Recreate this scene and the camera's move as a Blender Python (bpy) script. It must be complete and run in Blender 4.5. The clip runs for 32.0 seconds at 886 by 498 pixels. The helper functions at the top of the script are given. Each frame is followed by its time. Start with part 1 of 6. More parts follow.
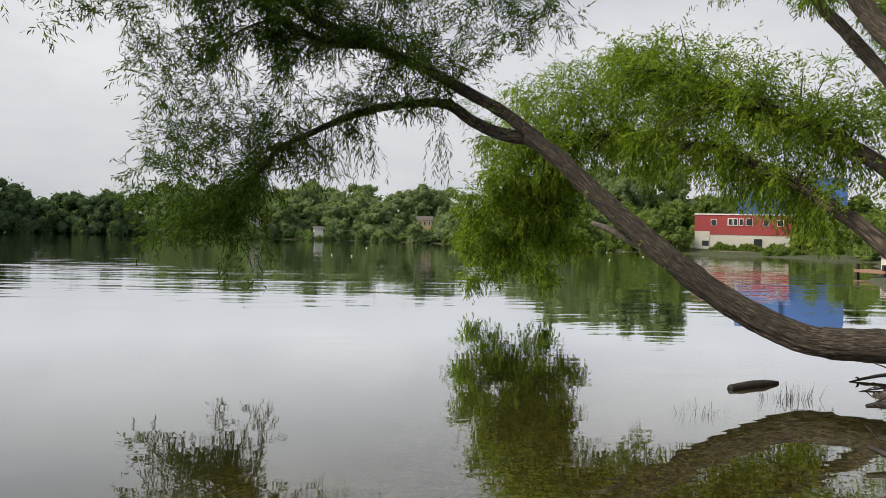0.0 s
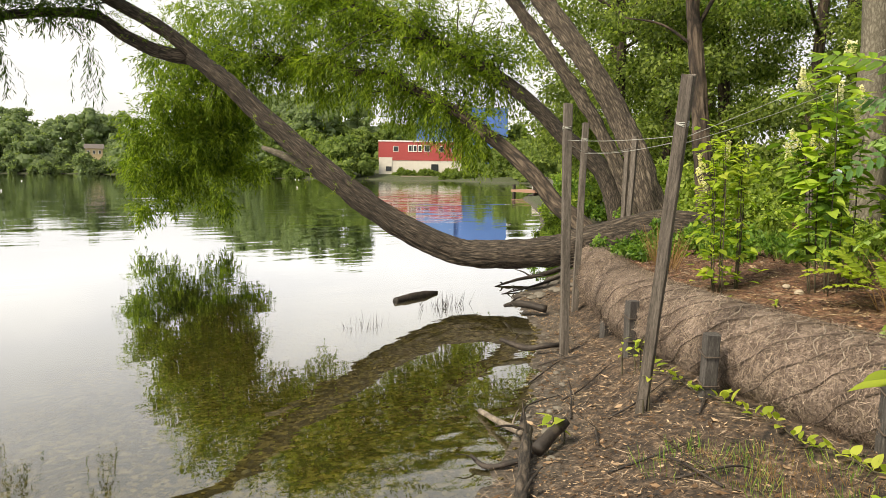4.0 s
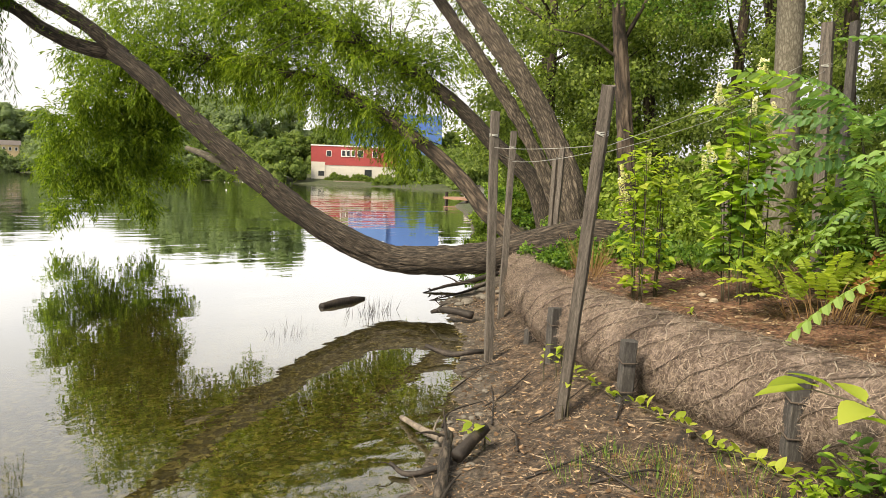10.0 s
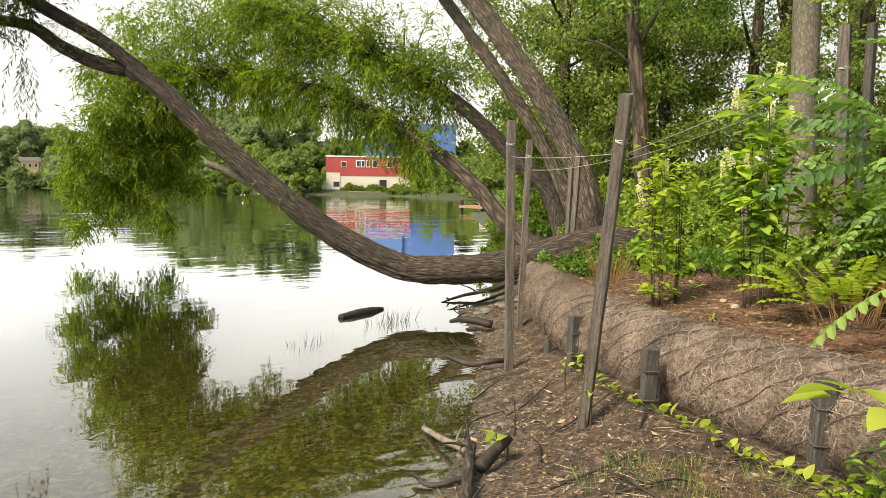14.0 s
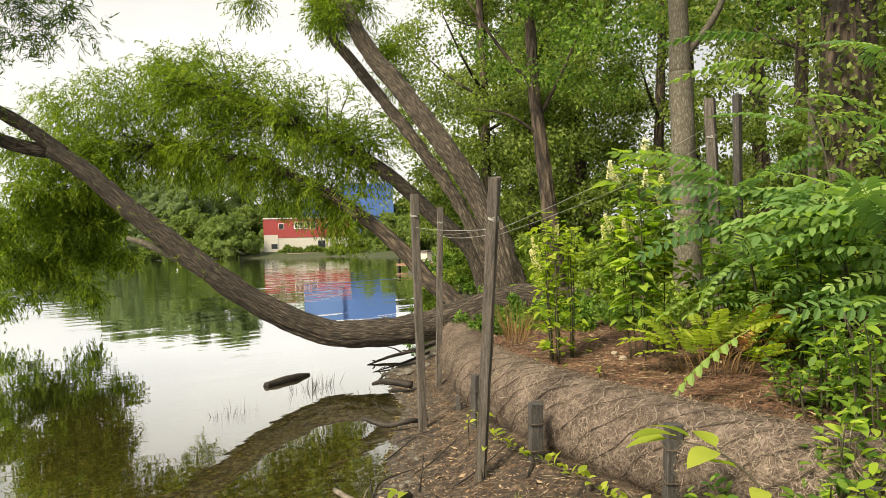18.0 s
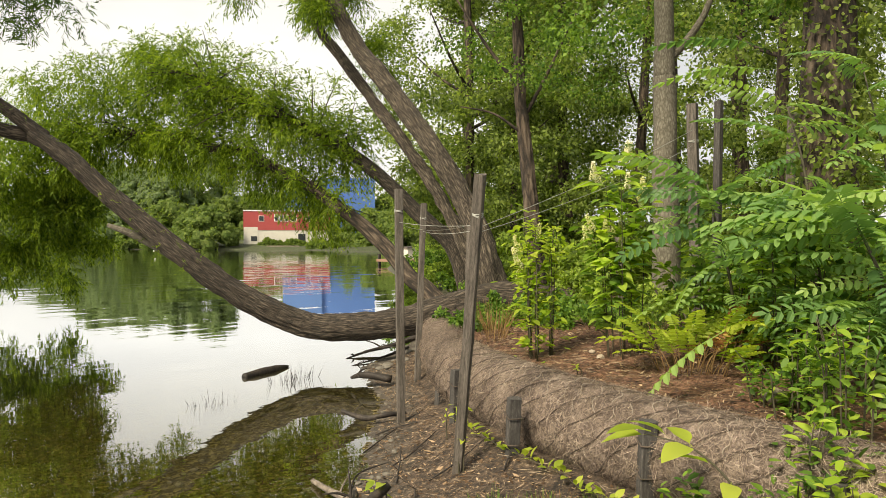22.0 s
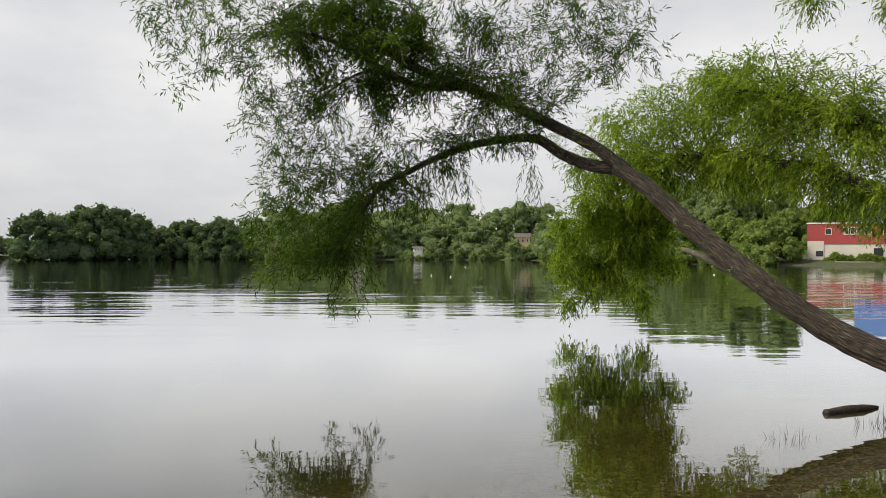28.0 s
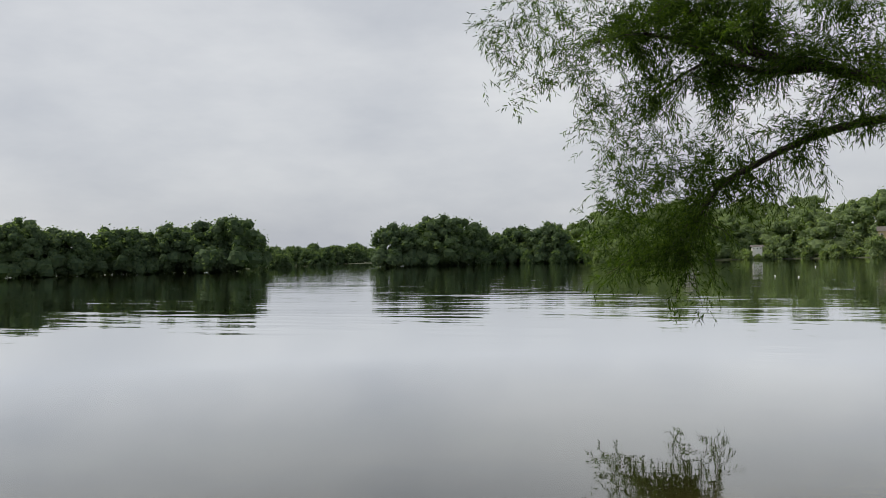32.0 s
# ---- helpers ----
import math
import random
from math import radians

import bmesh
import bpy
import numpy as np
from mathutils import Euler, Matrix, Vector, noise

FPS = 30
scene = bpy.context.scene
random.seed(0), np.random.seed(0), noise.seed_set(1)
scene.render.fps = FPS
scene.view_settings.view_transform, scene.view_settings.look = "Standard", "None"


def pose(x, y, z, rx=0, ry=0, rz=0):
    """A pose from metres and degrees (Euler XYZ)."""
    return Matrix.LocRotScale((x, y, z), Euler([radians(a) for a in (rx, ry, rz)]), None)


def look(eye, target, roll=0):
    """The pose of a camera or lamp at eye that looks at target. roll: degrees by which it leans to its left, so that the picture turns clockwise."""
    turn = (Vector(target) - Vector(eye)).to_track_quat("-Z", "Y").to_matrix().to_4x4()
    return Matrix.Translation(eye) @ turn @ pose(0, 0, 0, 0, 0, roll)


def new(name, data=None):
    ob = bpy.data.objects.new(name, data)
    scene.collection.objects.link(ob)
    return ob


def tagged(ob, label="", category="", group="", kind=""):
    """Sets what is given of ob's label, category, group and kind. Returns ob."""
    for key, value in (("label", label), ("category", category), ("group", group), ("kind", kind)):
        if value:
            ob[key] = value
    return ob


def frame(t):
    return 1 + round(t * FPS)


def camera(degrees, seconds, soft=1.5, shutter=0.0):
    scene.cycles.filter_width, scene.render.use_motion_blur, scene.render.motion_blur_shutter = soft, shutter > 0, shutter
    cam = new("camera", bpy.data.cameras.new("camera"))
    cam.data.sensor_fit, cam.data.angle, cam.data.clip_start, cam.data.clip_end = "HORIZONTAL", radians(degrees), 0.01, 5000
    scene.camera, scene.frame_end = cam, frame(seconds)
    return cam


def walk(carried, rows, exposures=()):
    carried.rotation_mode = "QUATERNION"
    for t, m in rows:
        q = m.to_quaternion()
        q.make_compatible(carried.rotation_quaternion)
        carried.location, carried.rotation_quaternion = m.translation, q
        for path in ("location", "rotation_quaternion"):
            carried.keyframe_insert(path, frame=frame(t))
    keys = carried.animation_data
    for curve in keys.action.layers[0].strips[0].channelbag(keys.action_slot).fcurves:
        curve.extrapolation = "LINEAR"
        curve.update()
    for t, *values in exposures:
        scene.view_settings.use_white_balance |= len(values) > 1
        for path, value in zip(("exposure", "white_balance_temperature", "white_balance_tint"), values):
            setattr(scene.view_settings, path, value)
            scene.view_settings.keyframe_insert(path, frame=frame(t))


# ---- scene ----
cam = camera(61.1, 32.0, soft=0.6)
PATH = [
    (0, (-0.011, -0.073, 1.791), (0.246, 1.910, 1.754), 1.5),
    (0.5, (0.145, -0.130, 1.790), (0.757, 1.771, 1.674), 1.6),
    (1, (0.227, -0.178, 1.782), (1.079, 1.627, 1.644), 1.2),
    (1.5, (0.210, -0.237, 1.789), (1.171, 1.507, 1.599), 0.3),
    (2, (0.218, -0.249, 1.801), (1.211, 1.472, 1.574), -0.1),
    (2.5, (0.220, -0.250, 1.801), (1.213, 1.470, 1.570), -0.1),
    (4.5, (0.241, -0.179, 1.749), (1.269, 1.524, 1.544), 1.0),
    (5, (0.257, -0.197, 1.752), (1.304, 1.495, 1.549), 1.2),
    (5.5, (0.299, -0.204, 1.756), (1.367, 1.476, 1.560), 1.3),
    (6, (0.329, -0.195, 1.758), (1.463, 1.443, 1.574), 1.4),
    (6.5, (0.339, -0.187, 1.758), (1.514, 1.421, 1.575), 1.3),
    (7, (0.340, -0.186, 1.757), (1.523, 1.415, 1.570), 1.2),
    (7.5, (0.330, -0.191, 1.754), (1.514, 1.409, 1.560), 1.4),
    (8, (0.327, -0.194, 1.751), (1.508, 1.408, 1.556), 1.5),
    (8.5, (0.325, -0.194, 1.750), (1.502, 1.411, 1.551), 1.8),
    (9, (0.319, -0.194, 1.748), (1.495, 1.412, 1.551), 1.9),
    (9.5, (0.311, -0.196, 1.746), (1.479, 1.416, 1.555), 2.0),
    (10, (0.304, -0.195, 1.746), (1.469, 1.419, 1.554), 1.9),
    (10.5, (0.293, -0.195, 1.743), (1.459, 1.419, 1.554), 1.9),
    (11, (0.288, -0.199, 1.742), (1.441, 1.425, 1.559), 1.9),
    (11.5, (0.286, -0.207, 1.744), (1.433, 1.422, 1.563), 1.8),
    (12, (0.288, -0.208, 1.750), (1.431, 1.424, 1.571), 1.4),
    (12.5, (0.290, -0.201, 1.755), (1.429, 1.435, 1.583), 1.2),
    (13, (0.291, -0.192, 1.761), (1.428, 1.444, 1.587), 0.9),
    (13.5, (0.284, -0.190, 1.759), (1.415, 1.450, 1.586), 0.9),
    (15.5, (0.263, -0.237, 1.786), (1.417, 1.389, 1.628), 1.0),
    (16, (0.307, -0.286, 1.826), (1.486, 1.322, 1.670), 1.0),
    (16.5, (0.411, -0.325, 1.879), (1.651, 1.238, 1.742), 0.4),
    (17, (0.470, -0.333, 1.891), (1.769, 1.184, 1.786), 0.2),
    (17.5, (0.493, -0.334, 1.898), (1.789, 1.188, 1.828), -0.5),
    (18, (0.274, -0.725, 1.885), (1.533, 0.829, 1.863), -1.4),
    (18.5, (0.257, -0.740, 1.888), (1.506, 0.821, 1.856), -2.2),
    (19, (0.247, -0.746, 1.892), (1.486, 0.824, 1.849), -2.8),
    (19.5, (0.247, -0.754, 1.888), (1.473, 0.826, 1.849), -2.7),
    (20, (0.242, -0.756, 1.884), (1.465, 0.826, 1.854), -1.9),
    (20.5, (0.232, -0.753, 1.873), (1.469, 0.819, 1.836), -1.1),
    (21, (0.223, -0.746, 1.863), (1.499, 0.793, 1.799), -0.6),
    (21.5, (0.221, -0.744, 1.866), (1.520, 0.776, 1.819), 0.0),
    (22, (0.220, -0.752, 1.871), (1.519, 0.768, 1.841), 0.2),
    (22.5, (0.209, -0.756, 1.875), (1.478, 0.789, 1.848), 0.1),
    (23, (0.189, -0.746, 1.881), (1.388, 0.854, 1.855), -0.2),
    (23.5, (0.141, -0.741, 1.903), (1.246, 0.925, 1.875), -0.6),
    (24, (0.070, -0.751, 1.932), (1.022, 1.007, 1.893), -1.9),
    (24.5, (0.044, -0.728, 1.949), (0.874, 1.092, 1.942), -3.1),
    (25, (0.010, -0.727, 1.966), (0.730, 1.139, 1.968), -3.3),
    (25.5, (-0.025, -0.754, 1.977), (0.593, 1.148, 1.992), -3.4),
    (26, (0.002, -0.741, 1.989), (0.484, 1.199, 2.020), -2.9),
    (26.5, (0.023, -0.727, 1.990), (0.355, 1.245, 2.031), -2.1),
    (28.5, (-0.001, -0.710, 2.007), (-0.073, 1.289, 1.999), 0.4),
    (29, (-0.011, -0.727, 2.007), (-0.132, 1.269, 1.993), 0.6),
    (29.5, (-0.019, -0.839, 1.995), (-0.197, 1.153, 1.982), 0.7),
    (30, (-0.005, -0.854, 1.998), (-0.262, 1.129, 1.988), 0.3),
    (30.5, (-0.032, -0.806, 2.010), (-0.396, 1.161, 2.007), -0.4),
    (31, (-0.087, -0.725, 2.023), (-0.592, 1.210, 2.030), -0.9),
    (31.5, (-0.145, -0.685, 2.026), (-0.815, 1.199, 2.042), -1.3),
    (32, (-0.156, -0.810, 2.017), (-0.992, 1.007, 2.039), -1.4),
]
EXPOSURES = [(0, 0.0, 6500, 10), (0.6, 0.1, 6650, 10), (1.5, 0.5, 7100, 10), (2.5, 0.62, 7150, 10), (5.5, 0.63, 7150, 10), (9, 0.72, 7180, 10), (13.5, 0.74, 7180, 9), (16.5, 0.62, 7350, 7), (19, 0.55, 7350, 7), (23, 0.55, 7350, 7), (24.5, 0.32, 7150, 8), (26, 0.2, 6850, 9), (28.5, 0.1, 6680, 10), (30.5, 0.02, 6600, 10), (32, -0.16, 6380, 9)]
walk(cam, [(t, look(eye, target, roll)) for t, eye, target, roll in PATH], EXPOSURES)

# ---- world, sun ----
R = random.Random(7)
world = bpy.data.worlds.new("sky_world")
scene.world = world
world.use_nodes = True
wn, wl = world.node_tree.nodes, world.node_tree.links
wn.clear()
SUN_ELEV, SUN_AZ = radians(46), radians(262)
sky = wn.new("ShaderNodeTexSky")
sky.sky_type, sky.sun_disc, sky.sun_elevation, sky.sun_rotation = "NISHITA", False, SUN_ELEV, SUN_AZ
sky.dust_density, sky.ozone_density = 3.0, 1.0
tc = wn.new("ShaderNodeTexCoord")
mp = wn.new("ShaderNodeMapping")
mp.inputs["Scale"].default_value = (1.0, 1.0, 2.6)
cl = wn.new("ShaderNodeTexNoise")
cl.inputs["Scale"].default_value, cl.inputs["Detail"].default_value, cl.inputs["Roughness"].default_value = 1.7, 6.0, 0.55
rp = wn.new("ShaderNodeValToRGB")
rp.color_ramp.elements[0].position, rp.color_ramp.elements[0].color = 0.34, (4.9, 5.1, 5.6, 1)
rp.color_ramp.elements[1].position, rp.color_ramp.elements[1].color = 0.68, (7.9, 7.9, 7.95, 1)
mx = wn.new("ShaderNodeMix")
mx.data_type = "RGBA"
mx.inputs["Factor"].default_value = 0.9
bg = wn.new("ShaderNodeBackground")
bg.inputs["Strength"].default_value = 0.108
wo = wn.new("ShaderNodeOutputWorld")
wl.new(tc.outputs["Generated"], mp.inputs["Vector"])
wl.new(mp.outputs["Vector"], cl.inputs["Vector"])
wl.new(cl.outputs["Fac"], rp.inputs["Fac"])
wl.new(sky.outputs["Color"], mx.inputs["A"])
wl.new(rp.outputs["Color"], mx.inputs["B"])
wl.new(mx.outputs["Result"], bg.inputs["Color"])
wl.new(bg.outputs["Background"], wo.inputs["Surface"])

sun_data = bpy.data.lights.new("sun", "SUN")
sun_data.energy, sun_data.angle, sun_data.color = 5.0, radians(14), (1.0, 0.9, 0.74)
sun = new("sun", sun_data)
sun.matrix_world = look((math.sin(SUN_AZ) * 40, math.cos(SUN_AZ) * 40, 40 * math.tan(SUN_ELEV)), (0, 0, 0))


# ---- materials ----
def material(name):
    m = bpy.data.materials.new(name)
    m.use_nodes = True
    n, l = m.node_tree.nodes, m.node_tree.links
    return m, n, l, n["Principled BSDF"]


def noise_tex(n, l, scale, detail=4.0, rough=0.6, stretch=None):
    t = n.new("ShaderNodeTexNoise")
    t.inputs["Scale"].default_value, t.inputs["Detail"].default_value, t.inputs["Roughness"].default_value = scale, detail, rough
    c = n.new("ShaderNodeTexCoord")
    if stretch:
        mpp = n.new("ShaderNodeMapping")
        mpp.inputs["Scale"].default_value = stretch
        l.new(c.outputs["Object"], mpp.inputs["Vector"])
        l.new(mpp.outputs["Vector"], t.inputs["Vector"])
    else:
        l.new(c.outputs["Object"], t.inputs["Vector"])
    return t


def ramp(n, l, fac, stops):
    r = n.new("ShaderNodeValToRGB")
    e = r.color_ramp.elements
    while len(e) < len(stops):
        e.new(0.5)
    for el, (p, c) in zip(e, stops):
        el.position, el.color = p, (*c, 1)
    l.new(fac, r.inputs["Fac"])
    return r.outputs["Color"]


def mixed(n, l, fac, a, b, mode="MIX"):
    m = n.new("ShaderNodeMix")
    m.data_type, m.blend_type = "RGBA", mode
    for sock, v in ((m.inputs["Factor"], fac), (m.inputs["A"], a), (m.inputs["B"], b)):
        if hasattr(v, "is_linked"):
            l.new(v, sock)
        elif isinstance(v, (int, float)):
            sock.default_value = v
        else:
            sock.default_value = (*v, 1)
    return m.outputs["Result"]


def bumped(n, l, bsdf, height, strength, distance):
    b = n.new("ShaderNodeBump")
    b.inputs["Strength"].default_value, b.inputs["Distance"].default_value = strength, distance
    l.new(height, b.inputs["Height"])
    l.new(b.outputs["Normal"], bsdf.inputs["Normal"])


def surface(name, scale, stops, fine=0.0, rough=0.85, bump=0.3, dist=0.02, stretch=None, fine_scale=6.0):
    """Two scales of noise over a colour ramp, with relief."""
    m, n, l, b = material(name)
    big = noise_tex(n, l, scale, 5.0, 0.62, stretch)
    small = noise_tex(n, l, scale * fine_scale, 4.0, 0.65, stretch)
    f = mixed(n, l, 0.45, big.outputs["Fac"], small.outputs["Fac"])
    l.new(ramp(n, l, f, stops), b.inputs["Base Color"])
    b.inputs["Roughness"].default_value = rough
    bumped(n, l, b, small.outputs["Fac"], bump, dist)
    return m


def leaf_material(name, dark, light, third, rough=0.5, through_light=0.35, blotch=0.6, single=False):
    m, n, l, b = material(name)
    g = n.new("ShaderNodeNewGeometry")
    big = noise_tex(n, l, blotch, 3.0, 0.5)
    one = n.new("ShaderNodeObjectInfo").outputs["Random"] if single else g.outputs["Random Per Island"]
    f = mixed(n, l, 0.5, one, big.outputs["Fac"])
    col = ramp(n, l, f, [(0.2, dark), (0.5, light), (0.8, third)])
    l.new(col, b.inputs["Base Color"])
    b.inputs["Roughness"].default_value = rough
    b.inputs["Specular IOR Level"].default_value = 0.14
    t = n.new("ShaderNodeBsdfTranslucent")
    bright = mixed(n, l, 1.0, col, (1.6, 1.7, 0.7), "MULTIPLY")
    l.new(bright, t.inputs["Color"])
    s = n.new("ShaderNodeMixShader")
    s.inputs["Fac"].default_value = through_light
    l.new(b.outputs["BSDF"], s.inputs[1])
    l.new(t.outputs["BSDF"], s.inputs[2])
    l.new(s.outputs["Shader"], n["Material Output"].inputs["Surface"])
    return m


def bark_material(name, dark, mid, light, ridge=14.0, bump=0.9, dist=0.03, along=0.26):
    """Ridged bark: the long axis of the noise follows the limb (UV: x round, y along)."""
    m, n, l, b = material(name)
    uv = n.new("ShaderNodeUVMap")
    mpp = n.new("ShaderNodeMapping")
    mpp.inputs["Scale"].default_value = (ridge, ridge * along, 1)
    l.new(uv.outputs["UV"], mpp.inputs["Vector"])
    t = n.new("ShaderNodeTexNoise")
    t.inputs["Scale"].default_value, t.inputs["Detail"].default_value, t.inputs["Roughness"].default_value = 1.0, 6.0, 0.68
    t.inputs["Distortion"].default_value = 1.5
    l.new(mpp.outputs["Vector"], t.inputs["Vector"])
    v = n.new("ShaderNodeTexVoronoi")
    v.feature = "DISTANCE_TO_EDGE"
    v.inputs["Scale"].default_value = 0.8
    l.new(mpp.outputs["Vector"], v.inputs["Vector"])
    h = n.new("ShaderNodeMath")
    h.operation = "ADD"
    vm = n.new("ShaderNodeMath")
    vm.operation, vm.use_clamp = "MULTIPLY", True
    vm.inputs[1].default_value = 0.8
    l.new(v.outputs["Distance"], vm.inputs[0])
    l.new(t.outputs["Fac"], h.inputs[0])
    l.new(vm.outputs["Value"], h.inputs[1])
    half = n.new("ShaderNodeMath")
    half.operation = "MULTIPLY"
    half.inputs[1].default_value = 0.78
    l.new(h.outputs["Value"], half.inputs[0])
    patch = noise_tex(n, l, 0.9, 3.0, 0.5)
    base = ramp(n, l, half.outputs["Value"], [(0.38, dark), (0.5, mid), (0.64, light)])
    l.new(mixed(n, l, patch.outputs["Fac"], base, mixed(n, l, 1.0, base, (0.75, 0.78, 0.7), "MULTIPLY")), b.inputs["Base Color"])
    b.inputs["Roughness"].default_value = 0.92
    bumped(n, l, b, half.outputs["Value"], bump, dist)
    return m


def plain(name, colour, rough=0.7, spread=0.15, scale=3.0, bump=0.1):
    c = Vector(colour)
    return surface(name, scale, [(0.3, c * (1 - spread)), (0.55, c), (0.75, c * (1 + spread))], rough=rough, bump=bump, dist=0.01)


M_WILLOW_BARK = bark_material("willow_bark", (0.01, 0.008, 0.006), (0.052, 0.039, 0.03), (0.115, 0.092, 0.074), 32.0, along=0.2)
M_LIGHT_BARK = bark_material("furrowed_light_bark", (0.024, 0.019, 0.015), (0.088, 0.07, 0.056), (0.17, 0.14, 0.114), 36.0, along=0.2)
M_DARK_BARK = bark_material("dark_bark", (0.015, 0.011, 0.009), (0.06, 0.043, 0.032), (0.13, 0.1, 0.08), 10.0)
M_GREY_BARK = bark_material("grey_bark", (0.08, 0.07, 0.055), (0.13, 0.118, 0.096), (0.19, 0.176, 0.148), 34.0, 0.5, 0.008, 0.5)
M_TWIG = plain("twig", (0.05, 0.045, 0.025))
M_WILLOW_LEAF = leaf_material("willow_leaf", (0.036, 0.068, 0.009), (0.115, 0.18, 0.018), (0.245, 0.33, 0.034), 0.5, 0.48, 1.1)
# shaded copy of willow_leaf: the backlit crown's darkness is in the colour
M_WILLOW_SHADE = leaf_material("willow_leaf_backlit", (0.013, 0.029, 0.004), (0.036, 0.068, 0.008), (0.09, 0.148, 0.016), 0.6, 0.42, 1.0)
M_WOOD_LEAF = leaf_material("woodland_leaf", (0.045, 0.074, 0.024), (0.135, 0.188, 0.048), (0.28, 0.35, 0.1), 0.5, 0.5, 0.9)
# paler, greyer and flatter in tone: distance haze mixed into the leaf colour
M_FAR_LEAF = leaf_material("far_leaf_hazed", (0.115, 0.158, 0.088), (0.155, 0.208, 0.108), (0.2, 0.258, 0.126), 0.9, 0.5, 0.09)
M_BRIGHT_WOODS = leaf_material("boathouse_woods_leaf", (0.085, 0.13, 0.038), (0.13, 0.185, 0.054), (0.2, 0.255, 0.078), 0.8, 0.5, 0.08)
# headland leaves also carry some lake haze in their base colour
M_HEAD_LEAF = leaf_material("headland_leaf_hazed", (0.056, 0.09, 0.052), (0.08, 0.12, 0.067), (0.11, 0.155, 0.082), 0.9, 0.5, 0.09)
M_UNDER_LEAF = leaf_material("undergrowth_leaf", (0.07, 0.115, 0.026), (0.19, 0.275, 0.052), (0.37, 0.46, 0.095), 0.5, 0.46, 1.0)
M_LIME_LEAF = leaf_material("lime_leaf", (0.12, 0.2, 0.02), (0.23, 0.34, 0.034), (0.36, 0.46, 0.06), 0.45, 0.46, 1.5)
M_SHRUB_LEAF = leaf_material("shrub_leaf", (0.03, 0.075, 0.015), (0.09, 0.17, 0.028), (0.2, 0.31, 0.05), 0.42, 0.36, 1.5)
M_PINNATE_LEAF = leaf_material("pinnate_leaf", (0.03, 0.1, 0.03), (0.06, 0.18, 0.045), (0.12, 0.28, 0.06), 0.4, 0.4, 1.2)
M_LIME_ONE = leaf_material("lime_leaf_single", (0.16, 0.23, 0.028), (0.29, 0.365, 0.05), (0.43, 0.48, 0.09), 0.42, 0.5, 1.5, True)
M_SHRUB_ONE = leaf_material("shrub_leaf_single", (0.1, 0.185, 0.028), (0.23, 0.345, 0.046), (0.4, 0.5, 0.08), 0.42, 0.46, 1.5, True)
M_PINNATE_ONE = leaf_material("pinnate_leaf_single", (0.07, 0.145, 0.055), (0.155, 0.27, 0.085), (0.3, 0.41, 0.125), 0.4, 0.42, 1.2, True)
M_RUST_LEAF = leaf_material("rust_leaf", (0.14, 0.06, 0.025), (0.25, 0.12, 0.04), (0.34, 0.24, 0.07), 0.5, 0.3, 2.0)
M_GRASS = leaf_material("grass_blade", (0.06, 0.13, 0.02), (0.12, 0.22, 0.035), (0.24, 0.3, 0.07), 0.5, 0.3, 2.0)
M_DRY = leaf_material("dry_stalk", (0.13, 0.075, 0.035), (0.22, 0.135, 0.065), (0.33, 0.23, 0.12), 0.7, 0.2, 2.0)
M_FLOWER = leaf_material("flower_white", (0.55, 0.52, 0.38), (0.72, 0.7, 0.58), (0.82, 0.8, 0.7), 0.6, 0.3, 3.0)
M_COIR = surface("coir", 5.0, [(0.36, (0.03, 0.022, 0.017)), (0.5, (0.125, 0.096, 0.078)), (0.64, (0.31, 0.25, 0.212))], rough=0.95, bump=0.9, dist=0.025, fine_scale=9.0)
M_FIBRE = leaf_material("coir_fibre", (0.028, 0.02, 0.016), (0.155, 0.118, 0.096), (0.47, 0.39, 0.33), 0.8, 0.1, 3.0)
M_ROPE = surface("rope", 30.0, [(0.3, (0.025, 0.019, 0.015)), (0.6, (0.085, 0.066, 0.052)), (0.8, (0.18, 0.145, 0.118))], rough=0.9, bump=0.8, dist=0.004)
M_ROPE_PALE = surface("pale_rope", 30.0, [(0.3, (0.15, 0.13, 0.1)), (0.6, (0.32, 0.28, 0.23)), (0.8, (0.46, 0.41, 0.34))], rough=0.9, bump=0.8, dist=0.004)
M_STAKE = surface("weathered_stake", 6.0, [(0.36, (0.022, 0.019, 0.016)), (0.5, (0.075, 0.065, 0.056)), (0.66, (0.165, 0.146, 0.125))], rough=0.85, bump=0.5, dist=0.006, stretch=(9, 9, 0.7))
M_POST = surface("dark_post", 9.0, [(0.34, (0.012, 0.011, 0.011)), (0.52, (0.045, 0.042, 0.04)), (0.68, (0.12, 0.112, 0.104))], rough=0.85, bump=0.5, dist=0.006, stretch=(9, 9, 0.8))
M_WIRE = plain("string", (0.3, 0.31, 0.29), 0.5)
M_DEADWOOD = surface("wet_dead_wood", 5.0, [(0.36, (0.005, 0.004, 0.003)), (0.52, (0.018, 0.013, 0.01)), (0.7, (0.06, 0.046, 0.035))], rough=0.7, bump=0.7, dist=0.012)
M_DRIFT = surface("grey_drift_wood", 6.0, [(0.34, (0.05, 0.04, 0.032)), (0.5, (0.15, 0.125, 0.1)), (0.68, (0.32, 0.28, 0.23))], rough=0.85, bump=0.6, dist=0.01, stretch=(6, 6, 1))
M_STONE = surface("pebble", 7.0, [(0.3, (0.06, 0.054, 0.044)), (0.55, (0.14, 0.128, 0.108)), (0.8, (0.27, 0.25, 0.22))], rough=0.7, bump=0.3, dist=0.008)
M_BED_STONE = leaf_material("bed_stone", (0.022, 0.018, 0.005), (0.065, 0.052, 0.016), (0.22, 0.185, 0.09), 0.7, 0.0, 2.0)
